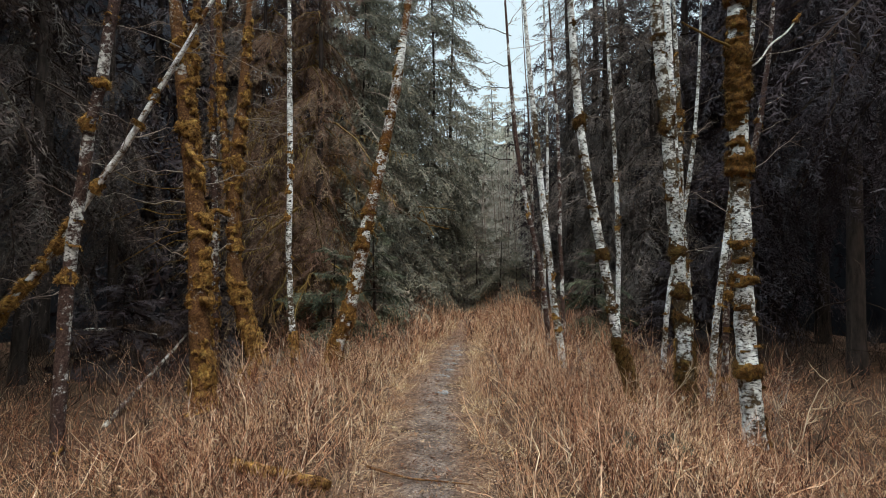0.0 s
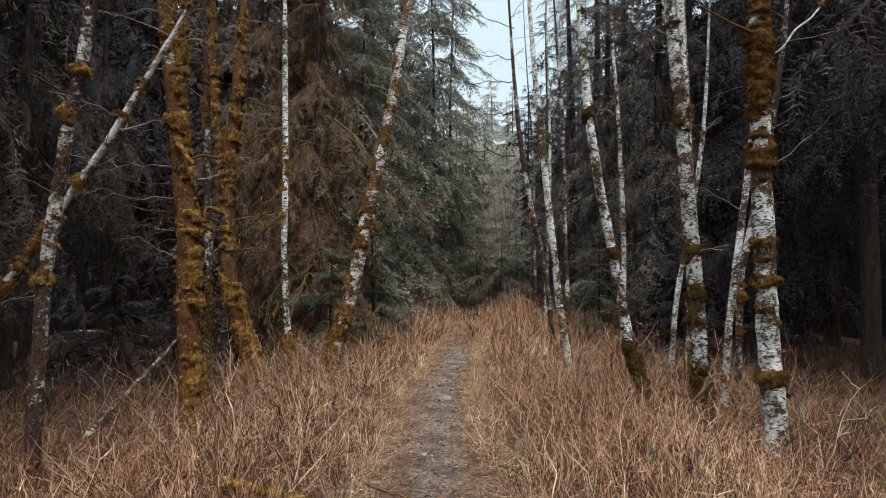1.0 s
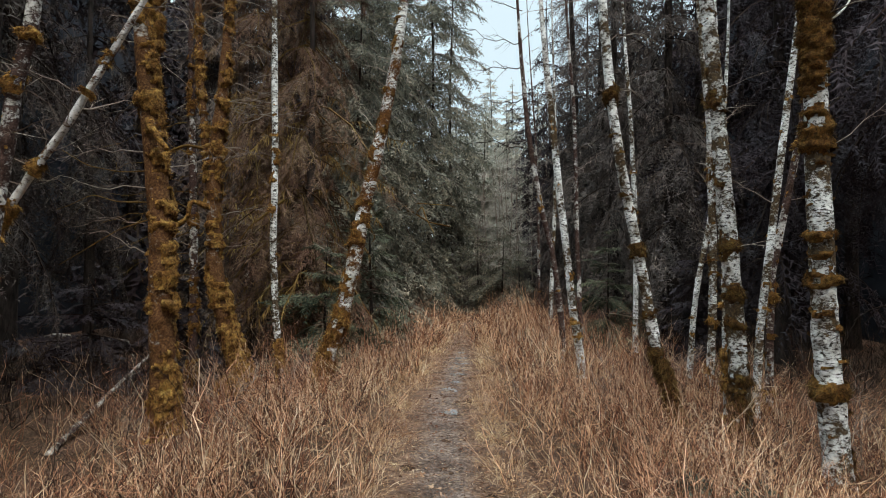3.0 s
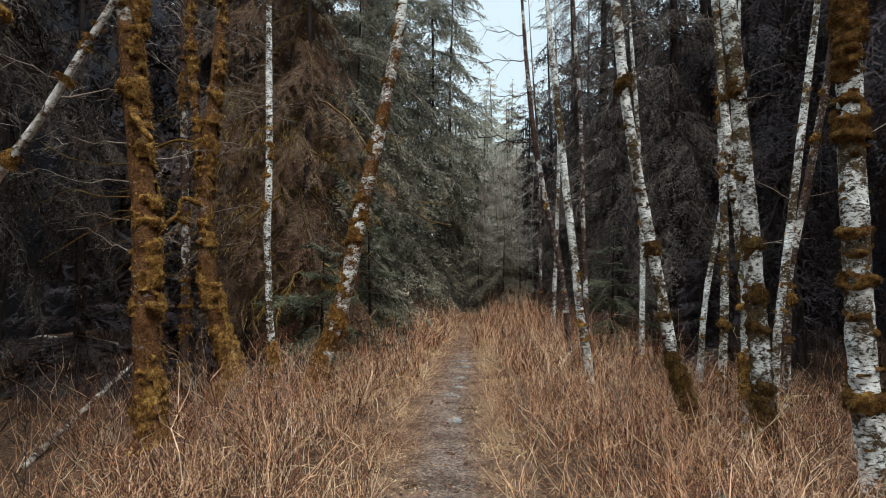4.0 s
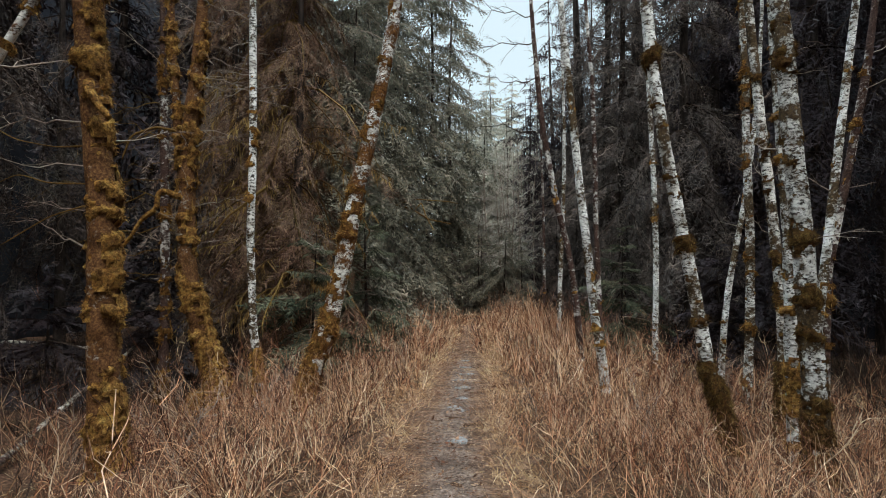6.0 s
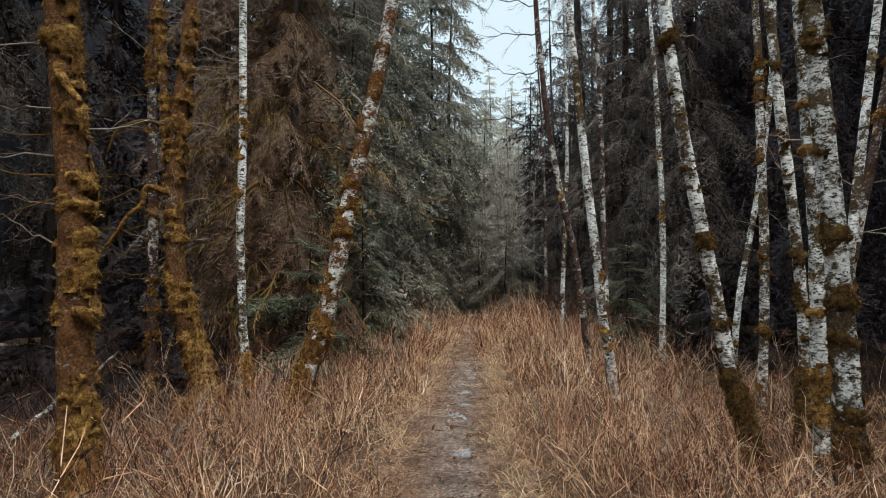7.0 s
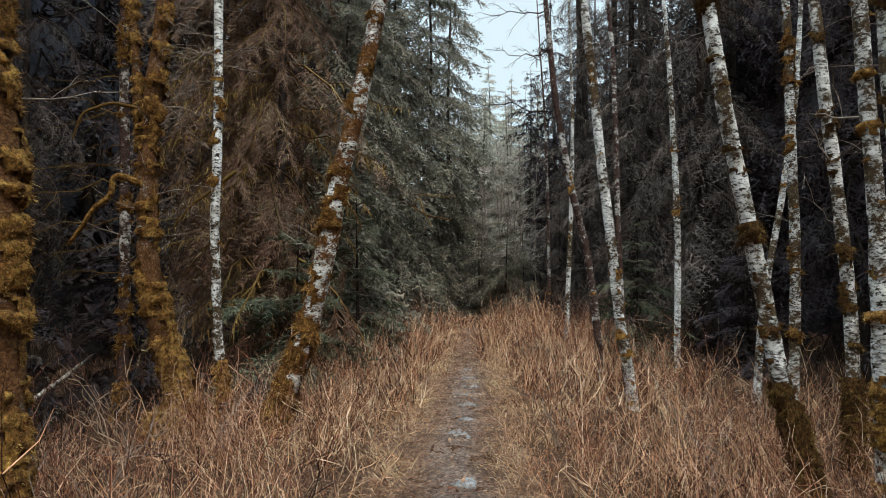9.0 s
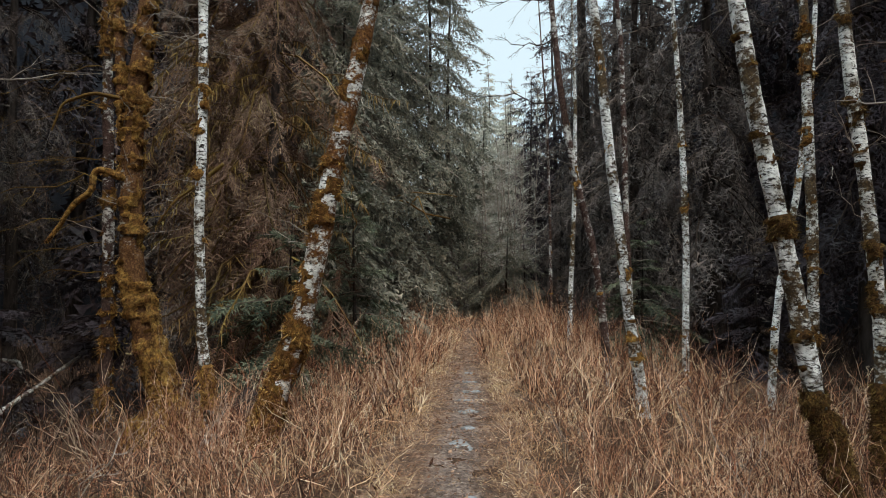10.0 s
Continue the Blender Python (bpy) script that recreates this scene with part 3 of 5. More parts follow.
t_l4, *_ = alder([(-3.32, 5.58), (-3.29, 4.45), (-3.29, 3.35), (-3.30, 2.62), (-3.26, 1.90), (-3.22, 1.20), (-3.14, 0.57)],
      12.3, 0.08, 0.07, M_PALE, "thin upright white-barked alder with small moss tufts", 17, 0.24, 0.035, [(5.1, 0.06, 0.35), (4.45, 0.08, 0.42), (3.85, 0.05, 0.35), (3.3, 0.1, 0.42), (2.5, 0.05, 0.38), (1.85, 0.05, 0.35), (0.6, 0.3, 0.4)], twigs=7)
alder([(-1.00, 5.95), (-1.16, 5.12), (-1.29, 4.47), (-1.41, 3.90), (-1.56, 3.33), (-1.65, 2.70), (-1.76, 2.15), (-1.91, 1.44), (-2.06, 0.90), (-2.28, 0.37), (-2.46, -0.09)],
      12.0, 0.18, 0.125, M_RUSTY, "strongly leaning alder, mossy foot and pale upper bark", 18, 0.46, 0.04, [(0.4, 0.8, 0.3), (1.9, 0.1, 0.2), (2.75, 0.4, 0.14), (3.35, 0.08, 0.25), (4.4, 0.07, 0.25)], twigs=7, band=1.5, sunny=-0.06, mossmat=M_RUSTMOSS)
t_r1, *_ = alder([(1.82, 7.40), (1.96, 5.72), (2.11, 4.62), (2.31, 3.54), (2.52, 2.68), (2.63, 1.93), (2.71, 1.19)], 15.3, 0.085, 0.07, M_FLECK, "slim alder, dark bark flecked with white", 19, 0.08, 0.03, twigs=10)
alder([(4.34, 11.04), (4.40, 7.83), (4.37, 5.86), (4.29, 3.91), (4.17, 1.80)], 24, 0.1, 0.08, M_PALE, "thin pale alder deep in the clearing", 20, 0.15, 0.03, top=15, twigs=10)
alder([(4.28, 14.91), (4.39, 12.79), (4.61, 9.14), (4.7, 5.0), (4.7, 2.0)], 30, 0.09, 0.07, M_FLECK, "thin far alder with bare side branches", 21, 0.1, 0.03, top=17, twigs=14)
alder([(2.11, 6.54), (2.25, 5.12), (2.37, 3.73), (2.47, 2.82), (2.54, 2.10), (2.60, 1.39), (2.70, 0.77), (2.76, 0.33)], 13.6, 0.1, 0.085, M_PALE, ALDER, 22, 0.25, 0.03, [(2.1, 0.15, 0.25)])
alder([(2.94, 7.26), (3.02, 6.16), (3.05, 4.55), (3.05, 2.97), (3.08, 2.14)], 15, 0.07, 0.055, M_FLECK, "thin plum-brown alder stem with white flecks", 23, 0.0, 0.02, mossmat=M_RUSTMOSS, twigs=9)
t_r3, *_ = alder([(2.33, 5.71), (2.42, 4.54), (2.54, 3.62), (2.62, 3.17), (2.74, 2.50), (2.88, 1.69), (3.01, 0.88), (3.14, 0.45), (3.26, -0.05)],
      10.0, 0.1, 0.084, M_PALE, "leaning white-barked alder with a rusty mossy foot", 24, 0.22, 0.04, [(4.75, 0.08, 0.45), (2.42, 0.12, 0.4), (0.25, 0.6, 0.7), (1.5, 0.1, 0.25)], mossmat=M_FOOTMOSS, nap=M_FOOTFIBRE)
alder([(5.42, 9.18), (5.54, 6.97), (5.61, 4.79), (5.63, 2.66), (5.56, 0.57)], 18.5, 0.095, 0.085, M_PALE, "thin upright speckled alder", 25, 0.12, 0.03, top=13, twigs=10)
alder([(3.52, 6.59), (3.61, 5.44), (3.68, 4.58), (3.74, 3.27), (3.80, 2.53), (3.84, 1.44), (3.88, 0.63), (3.90, -0.09)],
      9.35, 0.15, 0.115, M_PATCHY, "alder in a close clump, bark patched white and brown", 26, 0.36, 0.032, [(4.5, 0.09, 0.4), (2.35, 0.12, 0.45), (0.2, 0.45, 0.32), (1.3, 0.1, 0.25)], mossmat=M_FOOTMOSS, nap=M_FOOTFIBRE, twigs=9)
alder([(4.15, 4.99), (4.17, 4.36), (4.19, 3.73), (4.22, 3.12), (4.24, 2.51), (4.23, 1.90), (4.22, 1.01)], 10.3, 0.11, 0.085, M_PALE, "white-barked alder stem in a close clump", 27, 0.3, 0.04, [(0.6, 0.3, 0.5)])
t_r5, *_ = alder([(4.12, 5.86), (4.12, 4.64), (4.09, 3.45), (4.10, 2.27), (4.11, 1.12), (4.16, 0.21), (4.20, -0.38)],
      7.9, 0.165, 0.14, M_PALE, "straight alder ringed by shaggy moss collars", 28, 0.34, 0.055, [(5.3, 0.55, 0.42), (4.4, 0.45, 0.42), (3.4, 0.22, 0.38), (2.4, 0.06, 0.3), (1.9, 0.07, 0.34), (1.6, 0.05, 0.32), (1.3, 0.08, 0.34), (1.0, 0.05, 0.3), (0.75, 0.13, 0.28)], twigs=4, mossmat=M_RUSTMOSS, nap=M_FOOTFIBRE)
alder([(7.15, 7.82), (7.07, 6.85), (6.96, 5.78), (6.79, 4.71), (6.61, 3.66), (6.23, 1.94), (6.09, 1.04)], 15.8, 0.085, 0.07, M_PALE, "thin pale alder leaning outwards", 29, 0.2, 0.03)
alder([(6.00, 7.15), (6.03, 6.08), (6.01, 5.02), (6.01, 4.19), (6.02, 2.95), (5.99, 1.93), (5.95, 0.93), (5.89, 0.13)], 14.5, 0.105, 0.098, M_PATCHY, "upright alder, brown above and pale below", 30, 0.35, 0.04, [(6.0, 1.2, 0.2)], mossmat=M_RUSTMOSS)
alder([(4.68, 5.76), (4.74, 4.97), (4.79, 4.19), (4.87, 3.42), (4.93, 2.67), (4.98, 1.91), (5.01, 1.17), (4.99, 0.59)], 11.8, 0.105, 0.085, M_PATCHY, ALDER, 31, 0.35, 0.04, [(0.1, 0.6, 0.6), (1.6, 0.25, 0.3), (3.3, 0.15, 0.25)], mossmat=M_FOOTMOSS, nap=M_FOOTFIBRE)
alder([(6.48, 6.69), (6.16, 4.74), (5.97, 3.51), (5.72, 1.92), (5.59, 1.09)], 11.9, 0.085, 0.075, M_PALE, "pale alder leaning outwards", 32, 0.25, 0.03)
alder([(7.11, 6.89), (6.85, 5.37), (6.43, 3.58), (6.07, 2.11), (5.98, 0.87)], 12.3, 0.085, 0.075, M_DARKBARK, "brown alder leaning beside a pale one", 33, 0.45, 0.04, mossmat=M_RUSTMOSS)
# the pale dead stem leaning across
alder([(-2.9, 7.7), (-3.62, 6.31), (-4.00, 5.59), (-4.51, 4.69), (-4.96, 3.89), (-5.33, 3.36), (-5.86, 2.49), (-6.31, 1.89), (-6.72, 1.38), (-7.6, 0.2), (-7.9, -0.35)],
      8.8, 0.08, 0.055, M_SNAG, "pale weathered dead stem leaning across, mossy lower half", 34, 0.05, 0.05, [(1.7, 0.6, 0.62), (2.7, 0.3, 0.55), (3.35, 0.12, 0.6), (4.26, 0.06, 0.55), (4.68, 0.09, 0.7)], top=7.8, base=False, flare=0, twigs=22,
      name="leaning_dead_stem", cat="dead tree", group="fallen wood")



# ---- conifers ----
def spray(nt, m, seed, droop=0.35, width=1.0, thin=0.012, hang=0.25, edge=0.42, loose=0.22):
    """One conifer branch of unit length along +x: side twigs edged with small needle sprays."""
    r = np.random.default_rng(seed)
    u = np.repeat(np.linspace(0.1, 1.0, nt), 2)
    sgn = np.tile([1, -1], nt)
    u = np.clip(u + r.normal(0, 0.04, len(u)), 0.05, 1)
    axis = lambda q: np.stack([q, 0.05 * np.sin(q * 5 + seed), -droop * q ** 2], -1)
    b = axis(u)
    ln = width * 0.46 * (1 - 0.62 * u) * r.uniform(0.6, 1.25, len(u)) * np.clip(u * 4, 0.3, 1)
    ang = r.uniform(0.5, 1.25, len(u)) * sgn
    d = np.stack([np.cos(ang), np.sin(ang), -hang * r.uniform(0.3, 1.6, len(u))], -1)
    d = unit(d)
    t = np.linspace(0.12, 1.0, m)
    q = b[:, None] + d[:, None] * (ln[:, None] * t[None])[..., None]
    q[..., 2] -= 0.25 * ln[:, None] * t[None] ** 2
    tris = []
    nrm = unit(np.cross(d, np.array([0, 0, 1.0])))
    for side in (1, -1):
        w = d[:, None] * 0.8 + side * nrm[:, None] * 0.75 + r.normal(0, loose, q.shape) + np.array([0, 0, -0.12])
        L = (0.035 + edge * ln[:, None] * (1 - 0.7 * t[None])) * r.uniform(0.5, 1.2, q.shape[:2])
        tip = q + unit(w) * L[..., None]
        wid = d[:, None] * (thin * r.uniform(0.6, 1.4, q.shape[:2]))[..., None]
        tris.append(np.stack([q - wid, q + wid, tip], 2).reshape(-1, 3, 3))
    e = b + d * ln[:, None]
    e[:, 2] -= 0.25 * ln
    s = nrm * thin * 0.6
    tris.append(np.stack([b - s, b + s, e], 1))
    a = axis(np.linspace(0, 1, 5))
    return np.concatenate(tris).reshape(-1, 3), a


def crown(H, R, zlow, n, sprays, seed, tilt=(-0.5, 0.35), ragged=0.3, power=0.85, whorl=0.8):
    """Foliage and limbs of a conifer: branches in a spiral, longer below."""
    r = np.random.default_rng(seed)
    f = (np.arange(n) + 0.5) / n
    f = np.where(np.arange(n) % 3 == 2, r.uniform(0, 1, n), f) ** 1.1
    z = zlow + (H - zlow) * f
    tier = 0.5 + 0.018 * H
    z = z + whorl * (np.round(z / tier) * tier - z) + r.normal(0, 0.08, n)
    L = (R * (1 - f) ** power + 0.18) * r.uniform(1 - ragged, 1 + ragged * 0.6, n) * np.where(np.arange(n) % 3 == 2, 0.6, 1.0)
    yaw = np.arange(n) * 2.399 + r.normal(0, 0.3, n)
    pit = tilt[0] + (tilt[1] - tilt[0]) * f + r.normal(0, 0.12, n)
    roll = r.normal(0, 0.38, n)
    cy, sy, cp, sp, cr, sr = np.cos(yaw), np.sin(yaw), np.cos(pit), np.sin(pit), np.cos(roll), np.sin(roll)
    z0 = 0 * cy
    Rz = np.stack([np.stack([cy, -sy, z0], -1), np.stack([sy, cy, z0], -1), np.stack([z0, z0, z0 + 1], -1)], -2)
    Ry = np.stack([np.stack([cp, z0, -sp], -1), np.stack([z0, z0 + 1, z0], -1), np.stack([sp, z0, cp], -1)], -2)
    Rx = np.stack([np.stack([z0 + 1, z0, z0], -1), np.stack([z0, cr, -sr], -1), np.stack([z0, sr, cr], -1)], -2)
    Rm = Rz @ Ry @ Rx
    Vs, limbs = [], []
    for i in range(n):
        V, a = sprays[i % len(sprays)]
        o = np.array([0, 0, z[i]])
        Vs.append((V * L[i]) @ Rm[i].T + o)
        limbs.append((a * L[i]) @ Rm[i].T + o)
    P = np.stack(limbs)
    rad = (0.008 + 0.011 * L)[:, None] * np.linspace(1, 0.2, 5)[None]
    V = np.concatenate(Vs)
    return V, np.arange(len(V)).reshape(-1, 3), strands(P, rad, 3)


def conifer_trunk(H, r0, seed, bend=0.15):
    k = 16
    z = np.linspace(-0.4, H, k)
    r = np.random.default_rng(seed)
    ph = r.uniform(0, 6)
    C = np.stack([bend * np.sin(z * 0.25 + ph) - bend * math.sin(ph), bend * np.cos(z * 0.2 + ph) - bend * math.cos(ph), z], -1)
    rad = r0 * (1 - 0.95 * np.clip(z / H, 0, 1)) + 0.25 * r0 * np.exp(-np.clip(z, 0, None) / 0.5)
    G, N = tube_grid(C, rad, 12, seed, 0.1)
    return G.reshape(-1, 3), [grid_faces(k, 12)]


def conifer(name, loc, H, R, zlow, n, sprays, seed, needle, label, r0=None, group="", dead=0, tilt=(-0.5, 0.35), ragged=0.3, power=0.85, limbmat=None):
    thing = empty(name, loc, label, "conifer", group)
    V, F, (LV, LF) = crown(H, R, zlow, n, sprays, seed, tilt, ragged, power)
    TV, TF = conifer_trunk(H, r0 or 0.009 * H, seed)
    part("trunk", mesh_of("trunk", TV, TF, M_CONIFERBARK, True), thing)
    if dead > 0:
        r = np.random.default_rng(seed + 50)
        a = r.uniform(0, 2 * np.pi, dead)
        st = np.stack([0 * a, 0 * a, r.uniform(0.6, max(zlow, 2.0), dead)], -1)
        way = np.stack([np.cos(a), np.sin(a), r.uniform(-0.35, 0.15, dead)], -1)
        DV, DF = joined(bare_limbs(st, way, r.uniform(0.8, 2.2, dead), r.uniform(0.01, 0.02, dead), r, 6, 3, 0.5, -0.15, 1))
        LV, LF = joined([(LV, LF), (DV, DF)])
    if dead >= 0:
        tagged(part("branchwork", mesh_of("branchwork", LV, LF, limbmat or M_TWIG), thing, "thin drooping boughs"), kind="stuff")
    tagged(part("foliage", mesh_of("foliage", V, F, needle), thing, "dense needle sprays"), kind="stuff")
    return thing


FINE = [spray(13, 7, 100 + i, 0.3 + 0.1 * i, 1.1, 0.02, 0.35) for i in range(3)]
MID = [spray(16, 5, 120 + i, 0.42 + 0.06 * i, 1.2, 0.019, 0.75, 0.27, 0.4) for i in range(4)]
SIDE_SPRAY = [spray(17, 6, 130 + i, 0.5 + 0.1 * i, 1.1, 0.0088, 0.8, 0.24, 0.4) for i in range(3)]
NEAR_SIDE = [spray(22, 7, 136 + i, 0.5 + 0.1 * i, 1.0, 0.0058, 0.9, 0.15, 0.45) for i in range(3)]
ROUGH = [spray(10, 4, 140 + i, 0.4, 1.25, 0.026, 0.75, 0.36, 0.4) for i in range(3)]
BROAD = [spray(8, 4, 150 + i, 0.38, 1.3, 0.055, 0.55, 0.45, 0.35) for i in range(3)]
HANG = [spray(15, 9, 160 + i, 0.62 + 0.1 * i, 0.95, 0.0052, 1.0, 0.36) for i in range(4)]

# the brown drooping spruce and the young hemlocks at the clearing's edge
def gpos(x, y):
    return (x, y, float(ground_z(x, y)))


def moss_drape(thing, P, n, seed, longest=0.3):
    """Strips of moss that trail from the boughs P (m, k, 3) of a tree."""
    r = np.random.default_rng(seed)
    i, j = r.integers(0, len(P), n), r.integers(1, P.shape[1] - 1, n)
    f = r.uniform(0, 1, (n, 1))
    b0 = P[i, j] * (1 - f) + P[i, j + 1] * f
    way = r.normal(0, 0.25, (n, 3)) + np.array([0, 0, -1.0])
    ln = r.gamma(2.0, longest / 5, n)
    Q = curve(b0, way, ln, 4, (0, 0, 0), 0.12, r)
    V, F = strands(Q, r.uniform(0.006, 0.016, n)[:, None] * np.array([[1, 0.9, 0.7, 0.3]]), 3)
    tagged(part("hanging_moss", mesh_of("hanging_moss", V, F, M_DRAPE), thing, "trailing golden-brown moss"), kind="stuff")


def mossy_spruce(x, y, H, R, n, seed, zlow=1.0):
    thing = conifer("spruce_tree", gpos(x, y), H, R, zlow, n, HANG, seed, M_DEADNEEDLE, "drooping spruce with brown half-dead twigs and hanging moss", 0.14, "conifers at the edge", 12, (-0.7, 0.15), 0.45, 0.5, M_MOSSTWIG)
    r = np.random.default_rng(seed + 1)
    m = 44
    a = r.uniform(0, 2 * np.pi, m)
    st = np.stack([0 * a, 0 * a, r.uniform(zlow + 0.2, 8.0, m)], -1)
    P = curve(st, np.stack([np.cos(a), np.sin(a), r.uniform(-0.2, 0.25, m)], -1), r.uniform(1.0, 3.0, m), 7, (0, 0, -0.5), 0.11, r)
    V, F = strands(P, r.uniform(0.012, 0.026, m)[:, None] * np.linspace(1, 0.4, 7)[None], 5)
    tagged(part("mossy_branchwork", mesh_of("mossy_branchwork", V, F, M_MOSSTWIG), thing, "crooked boughs wrapped in moss"), kind="stuff")
    moss_drape(thing, P, 2600, seed + 2, 0.36)


mossy_spruce(-3.75, 16.6, 16, 2.7, 140, 201)
mossy_spruce(-5.6, 18.6, 17, 2.8, 110, 202, 4.6)
# four of these use darker needles to paint the shade at the path's end
for k, (x, y, H, R) in enumerate([(0.4, 43, 5.5, 2.0), (3.0, 46, 6.0, 2.2), (5.2, 45, 4.8, 2.0), (1.6, 51, 8, 2.4), (6.6, 57, 7, 2.5), (-1.2, 47, 9, 2.5), (4.2, 58, 7, 2.6), (2.4, 40, 6.0, 2.0), (3.8, 39, 6.6, 2.1), (5.1, 40, 5.6, 2.0)]):
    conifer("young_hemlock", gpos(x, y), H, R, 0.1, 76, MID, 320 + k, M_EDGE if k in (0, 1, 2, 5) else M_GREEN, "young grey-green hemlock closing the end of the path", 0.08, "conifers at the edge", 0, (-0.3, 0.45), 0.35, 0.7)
# small conifers in the needle colour that carries the stand's shade
for k, (x, y, H, R) in enumerate([(-6.6, 16.2, 3.2, 1.5), (-8.0, 14.6, 2.6, 1.4), (7.6, 19.0, 3.4, 1.5)]):
    conifer("young_hemlock", gpos(x, y), H, R, 0.1, 62, FINE, 340 + k, M_DARK, "stunted young conifer, the stand's shade put in its colour", 0.05, "conifers at the edge", 0, (-0.2, 0.4), 0.4, 0.7, M_DARKTWIG)
conifer("young_hemlock", gpos(-2.9, 15.2), 3.4, 1.5, 0.15, 60, FINE, 203, M_YOUNG, "young green hemlock with feathery drooping boughs", 0.05, "conifers at the edge", 0, (-0.25, 0.5), 0.35)
conifer("young_hemlock", gpos(-2.2, 19.0), 4.6, 1.6, 0.15, 64, FINE, 204, M_YOUNG, "young green hemlock with feathery drooping boughs", 0.06, "conifers at the edge", 0, (-0.25, 0.5), 0.35)
# the last hemlock takes the shade-darkened needles
for k, (x, y, H, R) in enumerate([(-3.4, 22.5, 17, 2.6), (-3.2, 27, 21, 2.9), (-2.6, 33, 24, 3.2), (-0.9, 40, 31, 4.0), (0.9, 53, 38, 4.4), (-6.5, 25, 22, 3.0)]):
    conifer("hemlock_tree", gpos(x, y), H, R, 0.9, (180, 195, 210, 180, 160, 150)[k], MID, 210 + k, M_GREEN if k != 5 else M_DARK, "tall grey-green hemlock with layered drooping boughs", 0.0055 * H, "conifers at the edge", 4, (-0.45, 0.35), 0.3, 0.48)
conifer("young_hemlock", gpos(5.6, 21.5), 4.2, 1.5, 0.2, 60, FINE, 220, M_YOUNG, "young green hemlock in front of the dark stand", 0.06, "conifers at the edge", 0, (-0.2, 0.5), 0.35)
# the nearest spruce takes the shade-darkened needles
for k, (x, y, H, R) in enumerate([(7.2, 40, 9, 2.4), (8.6, 30, 28, 3.3), (9.0, 24, 28, 3.2), (11.8, 47, 28, 3.2), (9.6, 18, 26, 3.0), (9.7, 36, 37, 3.4), (8.5, 39, 35, 2.6), (10.2, 46, 40, 3.6)]):
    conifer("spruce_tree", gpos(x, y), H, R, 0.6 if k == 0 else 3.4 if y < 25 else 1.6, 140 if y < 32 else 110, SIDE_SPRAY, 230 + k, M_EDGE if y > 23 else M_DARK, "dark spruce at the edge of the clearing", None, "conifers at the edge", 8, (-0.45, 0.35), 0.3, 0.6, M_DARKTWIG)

for k, (x, y, H, R) in enumerate([(-4.8, 36, 24, 3.4), (-5.5, 44, 27, 3.6), (-3.2, 50, 29, 3.8), (-8.5, 33, 24, 3.4), (-8.0, 24, 24, 3.2), (-9, 42, 30, 3.4), (-6.2, 30.5, 27, 3.0), (-11.5, 30, 27, 3.4), (-10, 38, 35, 4.2), (-7.4, 39, 34, 4.0), (-12.5, 35, 33, 4.2), (-6.2, 51, 37, 4.4)]):
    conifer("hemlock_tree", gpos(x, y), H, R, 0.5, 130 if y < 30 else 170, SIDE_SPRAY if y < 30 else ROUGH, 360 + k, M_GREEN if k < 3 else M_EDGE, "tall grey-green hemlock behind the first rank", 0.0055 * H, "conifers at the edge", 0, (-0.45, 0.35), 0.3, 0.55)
# spruces nearer than 32 m take the shade-darkened needles
for k, (x, y, H, R) in enumerate([(10.6, 34, 34, 3.8), (12.8, 40, 36, 3.8), (11.4, 27, 32, 3.5), (9.6, 43, 20, 3.2), (14.5, 48, 27, 3.5), (12.6, 22, 22, 3.2)]):
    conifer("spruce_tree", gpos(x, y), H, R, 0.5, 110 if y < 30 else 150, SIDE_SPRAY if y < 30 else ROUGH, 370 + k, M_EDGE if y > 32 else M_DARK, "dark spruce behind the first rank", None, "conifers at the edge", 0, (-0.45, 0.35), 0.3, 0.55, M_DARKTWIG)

# the stand on both sides, its deep shade put into the needle colours
def stand_tree(k, kind, n, needle):
    return conifer("stand_conifer", (-60 - 8 * k, -60, float(ground_z(-60, -60))), 20 + 2 * (k % 3), 3.2 + 0.2 * (k % 3), (5.4 if k < 3 else 2.4 if k < 6 else 3.8) + 0.9 * (k % 3), n, kind, 260 + k, needle,
                   "tall conifer in the dense stand, shade put in its dark colour", 0.2 + 0.03 * (k % 3), "the dark stand", 4, (-0.5, 0.3), 0.3, 0.5, M_DARKTWIG)


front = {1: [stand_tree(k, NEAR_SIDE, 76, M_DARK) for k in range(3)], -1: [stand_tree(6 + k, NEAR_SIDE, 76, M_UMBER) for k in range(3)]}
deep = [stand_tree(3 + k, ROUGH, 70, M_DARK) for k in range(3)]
sr = random.Random(5)
for side in (-1, 1):
    for i in range(2):
        for j in range(22):
            x = side * ((8.6 if side < 0 else 9.6) + i * 3.8 + sr.uniform(-1.0, 1.0))
            y = -16 + j * 4.2 + sr.uniform(-1.5, 1.5)
            s, turn, kind = sr.uniform(0.85, 1.15), sr.uniform(0, 360), sr.randrange(3)
            tall = sr.uniform(0.9, 1.15)
            if i == 0 and (14 < y < 30 if side == -1 else 16 < y < 48):
                continue
            # unseen trees are kept thinly, added only to block light from the sides
            seen = y > abs(x) / 0.77 - 6
            if not seen and (i == 1 or j % 2):
                continue
            ob = copy_thing((front[side] if (i == 0 and y < 26 or i == 1 and y < 24) and seen else deep)[kind], pose(x, y, float(ground_z(x, y)) - 0.05, 0, 0, turn))
            ob.scale = (s, s, s * tall)
